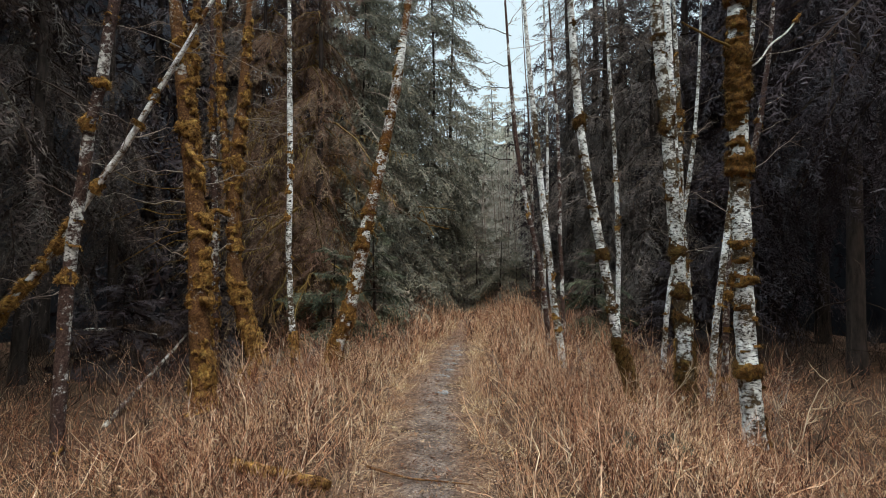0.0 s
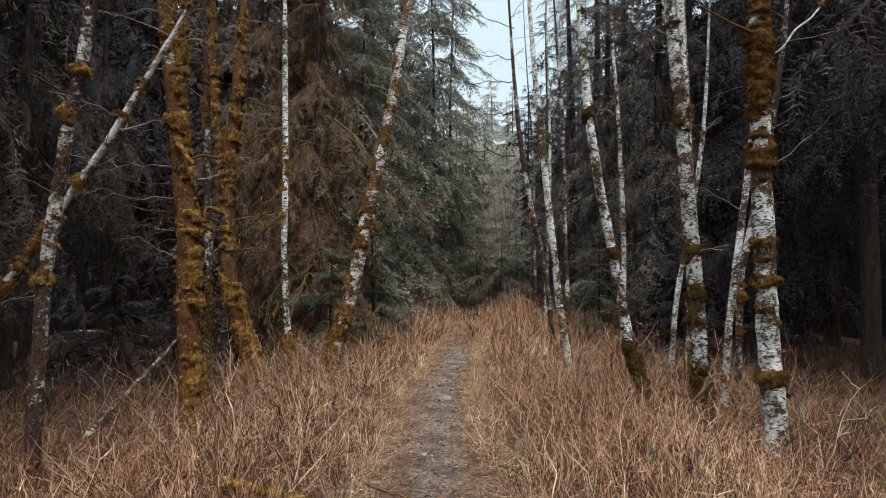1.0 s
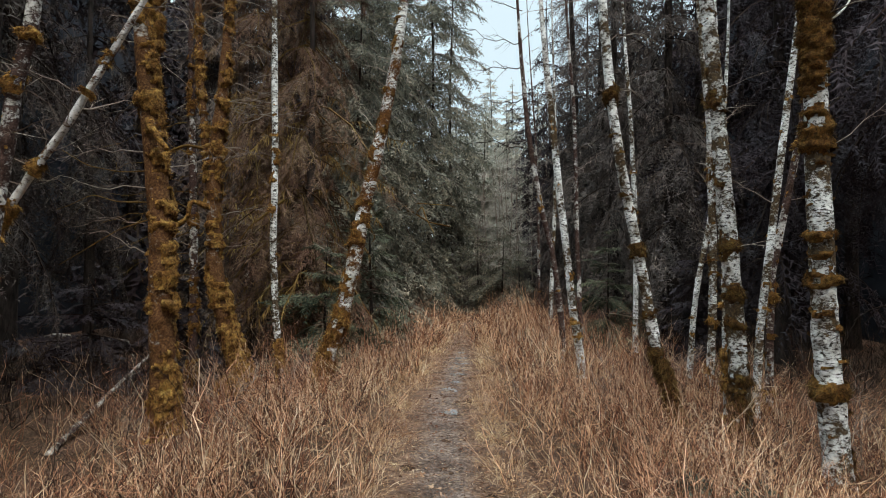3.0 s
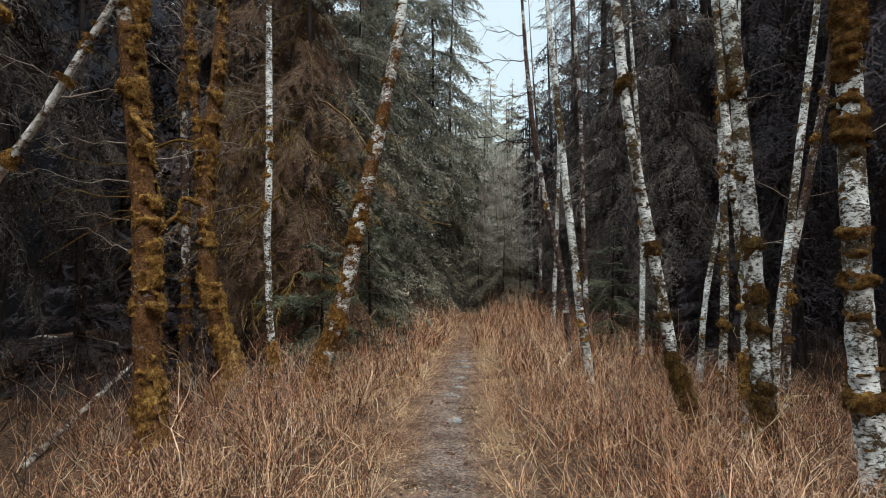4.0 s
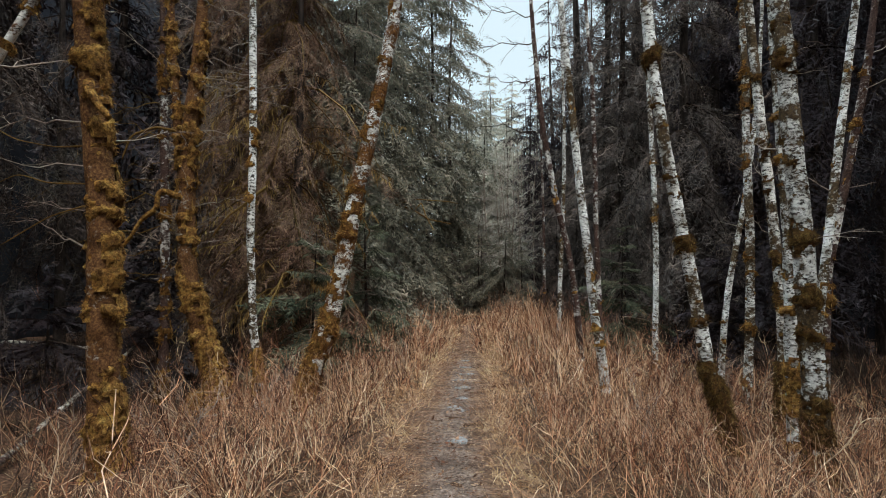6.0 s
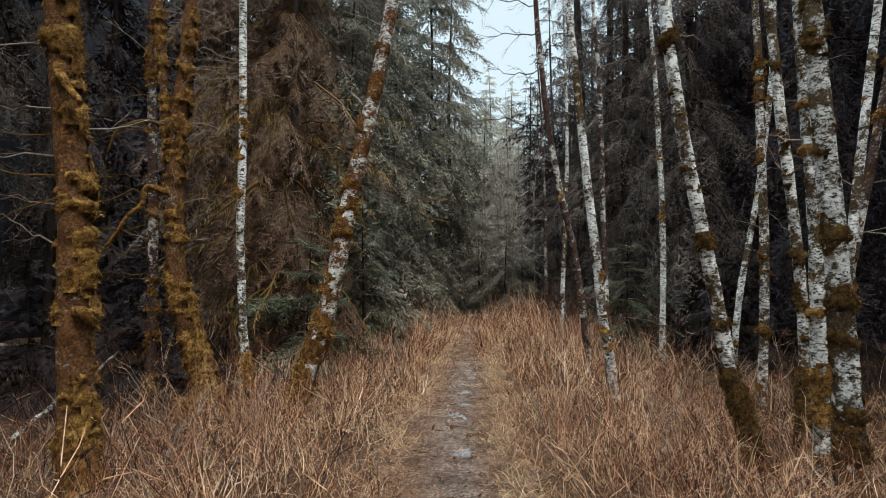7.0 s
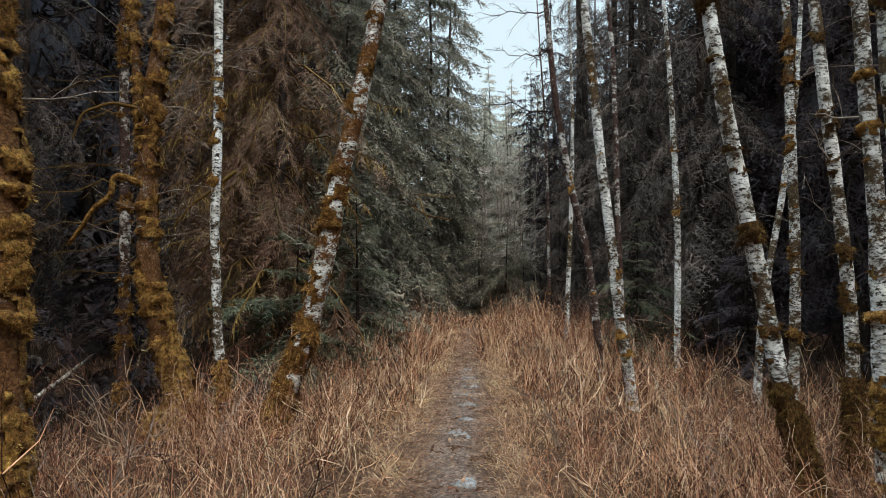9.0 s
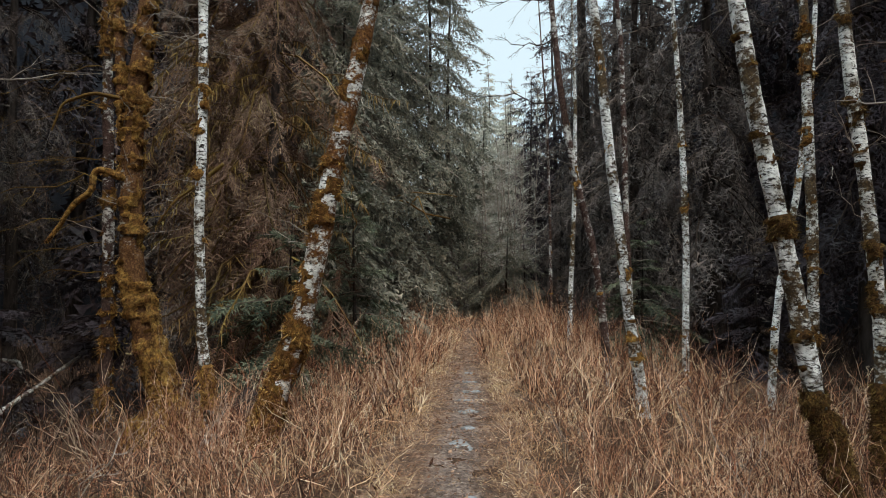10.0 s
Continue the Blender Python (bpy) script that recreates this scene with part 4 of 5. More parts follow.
# unseen row behind the camera, added to close off the sky
for i in range(10):
    x, y = -16 + i * 3.5 + sr.uniform(-1, 1), -34 + sr.uniform(-4, 3)
    copy_thing(sr.choice(deep), pose(x, y, float(ground_z(x, y)) - 0.05, 0, 0, sr.uniform(0, 360)))

# dark backdrop slopes added beyond the stand to fill sky gaps with shade
def slope(side):
    u = np.linspace(0, 1, 60)
    y = np.linspace(-60, 150, 150)
    U, Y = np.meshgrid(u, y)
    X = side * (17.5 + 46 * U)
    P = np.stack([X, Y, 0 * X], -1)
    crowns = vnoise(P, 0.42, 71 + side) ** 2 * 5.0 + vnoise(P, 1.3, 73) * 1.5
    Z = -0.8 + 60 * U ** 0.55 + crowns * np.clip(U * 12, 0, 1)
    i = np.arange(X.size).reshape(X.shape)
    F = np.stack([i[:-1, :-1], i[:-1, 1:], i[1:, 1:], i[1:, :-1]], -1).reshape(-1, 4)
    V = np.stack([X, Y, Z], -1).reshape(-1, 3)
    tagged(new("backdrop", mesh_of("backdrop", V, F, M_SLOPE, True)), "added dark backdrop slope behind the stand, in place of forest shade", "hillside", kind="structure")


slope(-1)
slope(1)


def slope_woods():
    """Conifers added on the lower slopes, past counting, shade put into their colour."""
    r = np.random.default_rng(75)
    parts = []
    base = [crown(15, 2.9, 0.4, 26, BROAD, 290 + k, (-0.45, 0.3), 0.35, 0.7)[0] for k in range(3)]
    for side in (-1, 1):
        for k in range(44):
            x, y = 18.5 + 13 * r.uniform() ** 1.3, 14 + 62 * r.uniform()
            z = -0.8 + 60 * ((x - 17.5) / 46) ** 0.55
            a, c = r.uniform(0, 6.28), r.uniform(0.8, 1.3)
            turn = np.array([[math.cos(a), -math.sin(a), 0], [math.sin(a), math.cos(a), 0], [0, 0, 1]])
            V = base[k % 3] @ turn.T * np.array([c, c, c * r.uniform(0.9, 1.3)]) + np.array([side * x, y, z])
            parts.append((V, [np.arange(len(V)).reshape(-1, 3)]))
    tagged(new("slope_woods", mesh_of("slope_woods", *joined(parts), M_DARK)), "added conifers on the backdrop slopes, shade put in their dark colour", "woods", kind="stuff")


slope_woods()

# far trees that close the clearing; haze is put into their pale colours
far = [conifer("far_conifer", (-90 - 8 * k, -60, float(ground_z(-90, -60))), 28, 5.2, 1.0, 190, BROAD, 280 + k, M_HAZEGREEN, "grey-green conifer far up the slope, haze put in its pale colour", 0.3, "far trees", -1, (-0.45, 0.3), 0.3, 0.8) for k in range(2)]
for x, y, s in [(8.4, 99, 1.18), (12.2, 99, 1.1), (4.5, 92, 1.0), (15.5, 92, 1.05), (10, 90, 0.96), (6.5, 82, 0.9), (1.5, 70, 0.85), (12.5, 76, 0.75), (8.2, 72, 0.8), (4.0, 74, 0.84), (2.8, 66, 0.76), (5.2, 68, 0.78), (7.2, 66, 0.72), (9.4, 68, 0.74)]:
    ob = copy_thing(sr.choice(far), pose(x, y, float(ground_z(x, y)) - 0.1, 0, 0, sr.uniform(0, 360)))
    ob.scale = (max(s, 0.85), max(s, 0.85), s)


def bare_tree(x, y, H, seed):
    r = np.random.default_rng(seed)
    o = np.array(gpos(x, y))
    thing = empty("bare_alder", tuple(o), "bare alder, its twigs pale with lichen and painted haze", "tree", "far trees")
    k = 12
    C = curve(np.zeros((1, 3)), np.array([[r.normal(0, 0.05), r.normal(0, 0.05), 1.0]]), [H], k, (0, 0, 0), 0.02, r)
    part("trunk", mesh_of("trunk", *strands(C, np.linspace(0.06, 0.015, k)[None], 7), M_TWIG, True), thing)
    n = 56
    j = r.integers(3, k - 1, n)
    a = r.uniform(0, 2 * np.pi, n)
    way = np.stack([np.cos(a), np.sin(a), r.uniform(0.3, 1.2, n)], -1)
    V, F = joined(bare_limbs(C[0, j], way, r.uniform(0.12, 0.22, n) * H * (1.2 - j / k), np.full(n, 0.015), r, 5, 5, 0.6, -0.08, 2, 0.1))
    tagged(part("twigwork", mesh_of("twigwork", V, F, M_LICHEN), thing, "fine lichen-grey twigs, lightened for haze"), kind="stuff")


for k, (x, y, H) in enumerate([(4.4, 58, 14), (6.0, 62, 16), (7.6, 60, 15), (8.8, 66, 17), (5.2, 70, 18), (3.2, 64, 15), (10.2, 64, 16), (5.0, 48, 13), (6.3, 51, 15), (4.1, 50, 12), (7.4, 50, 14), (5.7, 55, 16), (3.3, 55, 13), (4.7, 41.5, 12), (5.5, 43.5, 13), (5.0, 45.5, 14), (6.1, 46.5, 14), (4.2, 44.5, 11)]):
    bare_tree(x, y, H, 300 + k)


# ---- brush and dry grass ----
def scatter(n, r, ymax=38.0, xmax=11.0):
    """Places in the clearing, thicker near the walk, clear of the path."""
    out = []
    while sum(map(len, out)) < n:
        y = 3.6 + (ymax - 3.6) * r.uniform(0, 1, 4 * n) ** 1.55
        x = r.uniform(-1, 1, 4 * n) * (3.6 + np.minimum(y * 0.55, xmax - 3.6)) + 0.2
        d = np.abs(x - path_x(y))
        w = np.clip((d - 0.44 * np.clip((20 - y) / 4, 0, 1)) / 0.5, 0, 1)
        edge = np.clip(1.25 - d / 9.5, 0.12, 1)
        clump = 0.06 + 1.3 * vnoise(np.stack([x, y, 0 * x], -1), 1.1, 31) ** 1.7 + 1.1 * vnoise(np.stack([x, y, 0 * x], -1), 3.2, 32) ** 3
        rim = np.where(x < 0, 4.7 + 3.4 * np.clip((13 - y) / 4, 0, 1), 7.0 + 2.8 * np.clip((17 - y) / 5, 0, 1)) + 1.2 * (vnoise(np.stack([x, y, 0 * x], -1), 0.5, 37) - 0.5)
        edge = edge * np.clip((rim - np.abs(x)) / 1.0, 0.03, 1)
        for hx, hy, hr in ((3.7, 7.4, 1.0), (-3.5, 8.3, 0.9), (-4.4, 6.6, 0.8), (-5.3, 9.6, 0.7), (-4.4, 12.7, 0.7), (3.0, 9.3, 0.6), (-2.5, 11.6, 0.6)):
            edge = edge * (1 - 0.8 * np.exp(-((x - hx) ** 2 + (y - hy) ** 2) / hr ** 2))
        keep = r.uniform(0, 1, 4 * n) < w * edge * clump
        out.append(np.stack([x, y], -1)[keep])
    return np.concatenate(out)[:n]


def clumped(centres, per, spread, r):
    return np.repeat(centres, per, 0) + r.normal(0, spread, (len(centres) * per, 2))


def shrub_stems(c, per, k, twigs, r, thick, tall=1.0, crook=0.15):
    """Many-stemmed leafless bushes: stems fan out of each foot, arch over and carry side twigs."""
    n = len(c) * per
    p = clumped(c, per, 0.05, r)
    x, y = p.T
    foot = np.stack([c[:, 0], c[:, 1], 0 * c[:, 0]], -1)
    d = np.abs(c[:, 0] - path_x(c[:, 1]))
    size = (0.26 + 0.98 * vnoise(foot, 0.7, 33)) * np.clip(0.55 + d * 0.35, 0.55, 1.0) * r.uniform(0.75, 1.2, len(c)) * tall * (1 - 0.3 * np.clip((10.5 - c[:, 1]) / 2, 0, 1) * np.clip(d - 1.4, 0, 1)) * (1 + 0.5 * np.clip((c[:, 1] - 15) / 6, 0, 1)) * (1 + 0.32 * np.clip((c[:, 1] - 8) / 3, 0, 1) * np.clip(d - 0.8, 0, 1))
    h = np.repeat(size, per) * r.uniform(0.5, 1.15, n)
    base = np.stack([x, y, ground_z(x, y) - 0.03], -1)
    a = r.uniform(0, 2 * np.pi, n)
    lean = r.gamma(1.8, 0.18, n)
    way = np.stack([np.cos(a) * lean, np.sin(a) * lean, np.ones(n)], -1)
    arch = r.uniform(0, 1, n)
    bend = np.stack([np.cos(a) * 0.34, np.sin(a) * 0.34, -0.28 * np.ones(n)], -1) * (arch ** 1.5)[:, None]
    P = curve(base, way, h, k, bend, crook, r)
    rad = (r.gamma(5.0, thick / 5, n))[:, None] * np.linspace(1, 0.35, k)[None]
    out = [strands(P, rad, 3)]
    if twigs:
        j = r.integers(1, k - 1, (n, twigs))
        b = np.take_along_axis(P, j[..., None].repeat(3, 2), 1).reshape(-1, 3)
        w = np.repeat(unit(P[:, -1] - P[:, 0]), twigs, 0) + r.normal(0, 0.62, (n * twigs, 3)) + np.array([0, 0, 0.2])
        ln = np.repeat(h, twigs) * r.uniform(0.1, 0.42, n * twigs)
        T = curve(b, w, ln, 3, (0, 0, -0.08), 0.2, r)
        out.append(strands(T, (np.repeat(rad[:, 2], twigs) * 0.8)[:, None] * np.array([[1, 0.8, 0.5]]), 3))
    return out


def build_brush():
    r = np.random.default_rng(91)
    c = scatter(1750, r)
    more = scatter(1900, r)
    band = (more[:, 1] > 5.0) & (more[:, 1] < 18) & (np.abs(more[:, 0]) > 1.3)
    c = np.concatenate([c, more[band][:950]])
    near = c[:, 1] < 13.0
    foot = np.repeat(np.array([f for f in FEET if 11 < f[1] < 15.5 and f[0] > -5.5]), 5, 0)
    foot = foot + r.normal(0, 0.22, foot.shape) + np.array([0, -0.28])
    u = r.uniform(0, 1, (46, 2))
    big = np.concatenate([np.stack([-1.3 - 2.9 * u[:23, 0], 6.3 + 5.5 * u[:23, 1]], -1), np.stack([2.6 + 3.8 * u[23:, 0], 6.0 + 7 * u[23:, 1]], -1)])
    u = r.uniform(0, 1, (260, 2))
    back = np.stack([np.where(u[:, 0] < 0.5, -0.7 - 9 * u[:, 0], 0.6 + 9 * (u[:, 0] - 0.5)), -6 + 9.6 * u[:, 1]], -1)
    off = c[:, 0] - path_x(c[:, 1])
    outer = np.abs(off) > np.where(off < 0, 1.9, 2.9) + 1.1 * (vnoise(np.stack([c[:, 0], c[:, 1], 0 * c[:, 0]], -1), 0.9, 39) - 0.5)
    V, F = joined(shrub_stems(back, 6, 4, 2, r, 0.005, 0.8) + shrub_stems(foot, 6, 5, 4, r, 0.0026, 1.0) + shrub_stems(c[near & ~outer], 8, 5, 4, r, 0.0023) + shrub_stems(c[~near & ~outer], 9, 4, 2, r, 0.0055))
    tagged(new("brush", mesh_of("brush", V, F, M_BRUSH)), "dense tangled leafless rust-brown brush beside the path", "brush", kind="stuff")
    V, F = joined(shrub_stems(big, 6, 7, 6, r, 0.0034, 1.12, 0.26) + shrub_stems(c[near & outer], 7, 5, 4, r, 0.0026, 1.0, 0.24) + shrub_stems(c[~near & outer], 8, 4, 2, r, 0.005, 1.0, 0.2))
    tagged(new("red_brush", mesh_of("red_brush", V, F, M_REDBRUSH)), "dark red-brown leafless brush towards the forest edge", "brush", kind="stuff")


def build_undergrowth():
    """Leafless tangle on both sides, its colour darkened to stand in for the floor's shade."""
    r = np.random.default_rng(96)
    a = np.stack([r.uniform(-12.5, -5.0, 340), r.uniform(10.5, 24, 340)], -1)
    b = np.stack([r.uniform(6.8, 13.5, 240), r.uniform(13.0, 26, 240)], -1)
    a = a[(a[:, 0] < -5.0 - np.clip((13 - a[:, 1]) / 4, 0, 1) * 3.0)]
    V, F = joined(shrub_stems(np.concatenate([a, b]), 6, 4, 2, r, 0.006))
    tagged(new("undergrowth", mesh_of("undergrowth", V, F, M_DARKTWIG)), "leafless undergrowth on the forest floor, shade put in its dark colour", "undergrowth", kind="stuff")


def grass_blades(c, per, k, r, thick, spread=0.12):
    n = len(c) * per
    p = clumped(c, per, spread, r)
    x, y = p.T
    base = np.stack([x, y, ground_z(x, y) - 0.02], -1)
    a = np.repeat(r.uniform(0, 2 * np.pi, len(c)), per) + r.normal(0, 1.3, n)
    lean = r.gamma(2.2, 0.3, n)
    way = np.stack([np.cos(a) * lean, np.sin(a) * lean, np.ones(n)], -1)
    d = np.abs(x - path_x(y))
    h = r.uniform(0.12, 0.55, n) * np.clip(0.3 + 0.6 * d, 0.42, 1) * (1 - 0.35 * np.clip((8 - y) / 2, 0, 1))
    bend = np.stack([np.cos(a) * 0.55, np.sin(a) * 0.55, -0.5 * np.ones(n)], -1) * r.uniform(0.2, 1.3, n)[:, None] / (1 + lean[:, None])
    P = curve(base, way, h, 5, bend, 0.06, r)
    P = P[:, [0, 2, 3, 4]] if k == 4 else P[:, [0, 2, 4]]
    floor = ground_z(P[..., 0], P[..., 1]) + 0.02
    P[..., 2] = np.where(np.arange(P.shape[1])[None] > 0, np.maximum(P[..., 2], floor), P[..., 2])
    return strands(P, r.gamma(5.0, thick / 5, n)[:, None] * np.linspace(1, 0.4, k)[None], 3)


def build_grass():
    r = np.random.default_rng(92)
    c = scatter(2200, r, 36, 10)
    near = c[:, 1] < 13
    y = 3.6 + 25 * r.uniform(0, 1, 900) ** 1.4
    side = np.where(r.uniform(0, 1, 900) < 0.5, -1, 1)
    edge = np.stack([path_x(y) + side * (0.46 + np.abs(r.normal(0, 0.28, 900))), y], -1)
    V, F = joined([grass_blades(c[near], 10, 4, r, 0.0015), grass_blades(c[~near], 10, 3, r, 0.0048), grass_blades(edge, 12, 3, r, 0.0017, 0.09)])
    tagged(new("dry_grass", mesh_of("dry_grass", V, F, M_STRAW)), "matted straw-coloured dead grass along the path", "grass", kind="stuff")


def build_litter():
    r = np.random.default_rng(93)
    n = 34000
    y = 3.6 + 23 * r.uniform(0, 1, n) ** 1.5
    x = path_x(y) + r.normal(0, 1, n) * np.where(r.uniform(0, 1, n) < 0.3, 0.5, 1.1 + 0.24 * y)
    z = ground_z(x, y) + 0.03 + 0.012 * r.uniform(0, 1, n)
    c = np.stack([x, y, z], -1)
    a = r.uniform(0, 2 * np.pi, n)
    L = r.gamma(2.5, 0.0042, n) * (1 + np.clip((y - 8) / 14, 0, 1.2))
    u = np.stack([np.cos(a), np.sin(a), r.normal(0, 0.35, n)], -1) * L[:, None]
    v = np.stack([-np.sin(a), np.cos(a), r.normal(0, 0.35, n)], -1) * (L * r.uniform(0.25, 0.6, n))[:, None]
    V = np.stack([c - u, c + v, c + u + np.array([0, 0, 0.008]), c - v], 1).reshape(-1, 3)
    tagged(new("leaf_litter", mesh_of("leaf_litter", V, np.arange(len(V)).reshape(-1, 4), M_LITTER)), "scattered dead leaves and bits of bark", "leaf litter", kind="stuff")


def build_straw_bits():
    """Short broken stalks lying flat on the path and at its edges."""
    r = np.random.default_rng(94)
    n = 18000
    y = 3.6 + 23 * r.uniform(0, 1, n) ** 1.6
    spread = np.where(r.uniform(0, 1, n) < 0.4, np.abs(r.normal(0.5, 0.26, n)), 0.5 + 4.6 * r.uniform(0, 1, n) ** 1.3)
    x = path_x(y) + np.where(r.uniform(0, 1, n) < 0.5, -1, 1) * spread
    a = r.uniform(0, 2 * np.pi, n)
    c = np.stack([x, y, ground_z(x, y) + 0.03 + r.uniform(0, 0.025, n)], -1)
    P = curve(c, np.stack([np.cos(a), np.sin(a), r.normal(0.05, 0.12, n)], -1), r.gamma(3, 0.016, n), 2, (0, 0, -0.05), 0.08, r)
    V, F = strands(P, r.uniform(0.0011, 0.0026, n)[:, None] * (1 + np.clip((y - 8) / 12, 0, 1))[:, None] * np.array([[1, 0.6]]), 3)
    tagged(new("straw_litter", mesh_of("straw_litter", V, F, M_STRAW)), "broken dry stalks lying on the path", "straw", kind="stuff")


build_straw_bits()
build_undergrowth()
build_brush()
build_grass()
build_litter()


# ---- single branches, stumps and sticks ----
def limb_tube(name, pts, r0, r1, mat, seed, parent=None, moss=None, label="", cat="", group="", tufts=0):
    """A crooked branch through the given places, with its moss."""
    r = np.random.default_rng(seed)
    C, s = along(pts, 0.03)
    rad = np.linspace(r0, r1, len(C))
    C = C + 0.25 * r0 * (vnoise(np.stack([s, s * 0, s * 0], -1), 6, seed)[:, None] - 0.5) * np.array([1, 1, 1.5])
    T = unit(np.gradient(C, axis=0))
    ref = np.array([0.13, 0.31, 0.94]) if abs(T[0, 2]) < 0.7 else np.array([0.94, 0.31, 0.13])
    u = unit(np.cross(T, ref))
    v = np.cross(T, u)
    a = np.arange(9) * 2 * np.pi / 9
    N = np.cos(a)[None, :, None] * u[:, None] + np.sin(a)[None, :, None] * v[:, None]
    G = C[:, None] + (rad[:, None] * (0.75 + 0.5 * vnoise(C[:, None] + 3 * N * rad[:, None, None], 9, seed)))[..., None] * N
    origin = C[0]
    base = np.zeros(3) if parent is None else np.array(parent.location)
    n = len(C)
    parts = [((G - (origin if parent is None else base)).reshape(-1, 3), [grid_faces(n, 9), np.arange(9)[None, ::-1], (np.arange(9) + (n - 1) * 9)[None]])]
    if tufts:
        j = r.integers(0, n, tufts)
        b0 = C[j] - (origin if parent is None else base)
        w = r.normal(0, 0.5, (tufts, 3)) + np.array([0, 0, -0.6])
        tip = b0 + unit(w) * (rad[j] + r.uniform(0.01, 0.06, tufts))[:, None]
        side = unit(np.cross(w, r.normal(0, 1, (tufts, 3)))) * 0.006
        tv = np.stack([b0 - side, b0 + side, tip], 1).reshape(-1, 3)
        parts.append((tv, [np.arange(len(tv)).reshape(-1, 3)]))
    V, F = joined(parts)
    if parent is None:
        ob = new(name, mesh_of(name, V, F, mat, True))
        ob.location = tuple(origin)
        return tagged(ob, label, cat, group)
    return part(name, mesh_of(name, V, F, mat, True), parent, label)


limb_tube("branch_stub", [(-4.15, 9.3, 4.12), (-4.07, 9.17, 4.0), (-3.95, 9.12, 3.85), (-3.78, 9.1, 3.66)], 0.06, 0.035, M_MOSS, 401, t_l2, label="short mossy branch stub", tufts=160)
limb_tube("burl", [(-3.85, 9.25, 1.6), (-3.75, 9.2, 1.6), (-3.64, 9.17, 1.58)], 0.07, 0.05, M_MOSS, 402, t_l2, label="mossy knob", tufts=120)
for k, pts in enumerate([[(-4.1, 9.4, 3.0), (-4.57, 9.3, 2.99), (-4.89, 9.3, 3.10), (-5.21, 9.3, 2.94), (-5.39, 9.3, 2.88)],
                         [(-4.0, 9.35, 2.8), (-4.46, 9.2, 2.61), (-4.82, 9.2, 2.39), (-5.26, 9.2, 2.12)],
                         [(-4.1, 9.45, 3.45), (-4.63, 9.5, 3.44), (-5.10, 9.5, 3.53), (-5.49, 9.5, 3.77)]]):
    limb_tube("branch", pts, 0.01, 0.004, M_MOSSTWIG, 404 + k, t_l2, label="thin crooked bare branch")
limb_tube("hooked_branch", [(-5.2, 14.1, 3.55), (-5.42, 13.9, 3.65), (-5.53, 13.8, 3.65), (-5.57, 13.8, 3.30), (-5.83, 13.8, 3.12), (-6.03, 13.8, 2.77), (-6.24, 13.8, 2.51)], 0.06, 0.03, M_MOSS, 410, t_l3, label="hooked branch thick with yellow moss", tufts=260)
limb_tube("branch", [(-5.3, 14.3, 4.9), (-5.8, 14.1, 4.95), (-6.2, 14.0, 4.75), (-6.35, 14.0, 4.3)], 0.035, 0.012, M_MOSSTWIG, 411, t_l3, label="drooping mossy branch", tufts=150)
limb_tube("branch", [(4.05, 7.85, 5.12), (3.96, 7.8, 5.15), (3.65, 7.75, 5.26), (3.26, 7.7, 5.45)], 0.022, 0.01, M_MOSSTWIG, 412, t_r5, label="mossy side branch", tufts=60)
limb_tube("branch", [(4.15, 7.85, 4.75), (4.23, 7.8, 4.84), (4.36, 7.75, 4.93), (4.50, 7.75, 5.16), (4.68, 7.7, 5.27), (4.85, 7.7, 5.49)], 0.014, 0.011, M_SNAG, 413, t_r5, label="pale bare side branch")
limb_tube("branch", [(4.8, 7.7, 5.44), (4.86, 7.7, 5.51), (4.9, 7.7, 5.56)], 0.03, 0.02, M_MOSS, 414, t_r5, label="mossy branch tip", tufts=60)
limb_tube("mossy_branch", [(-3.34, 13.2, 3.61), (-3.74, 13.2, 3.28), (-4.02, 13.2, 3.08), (-4.25, 13.2, 2.75)], 0.03, 0.012, M_MOSSTWIG, 415, t_l4, label="hanging branch with trailing moss", tufts=220)
limb_tube("fallen_branch", [(-10.2, 15.2, 0.1), (-9.63, 15.0, 0.5), (-9.16, 15.0, 0.72), (-8.56, 15.0, 0.68), (-7.83, 15.0, 0.60), (-7.41, 15.0, 0.58), (-7.0, 15.0, -0.45)], 0.04, 0.028, M_LOG, 416,
          label="arched dead branch lying in the shade", cat="branch", group="fallen wood", tufts=120)
limb_tube("fallen_stick", [(-0.75, 5.85, 0.06), (-0.63, 5.75, 0.05), (-0.3, 5.5, 0.05), (0.0, 5.42, 0.055), (0.28, 5.33, 0.05)], 0.014, 0.006, M_BROWN, 418, label="dark thin stick lying across the path", cat="stick", group="fallen wood")
limb_tube("mossy_log", [(-2.1, 5.9, 0.06), (-1.7, 5.6, 0.1), (-1.3, 5.38, 0.1), (-1.0, 5.25, 0.06)], 0.06, 0.05, M_MOSS, 419, label="short moss-covered log in the grass", cat="log", group="fallen wood", tufts=500)


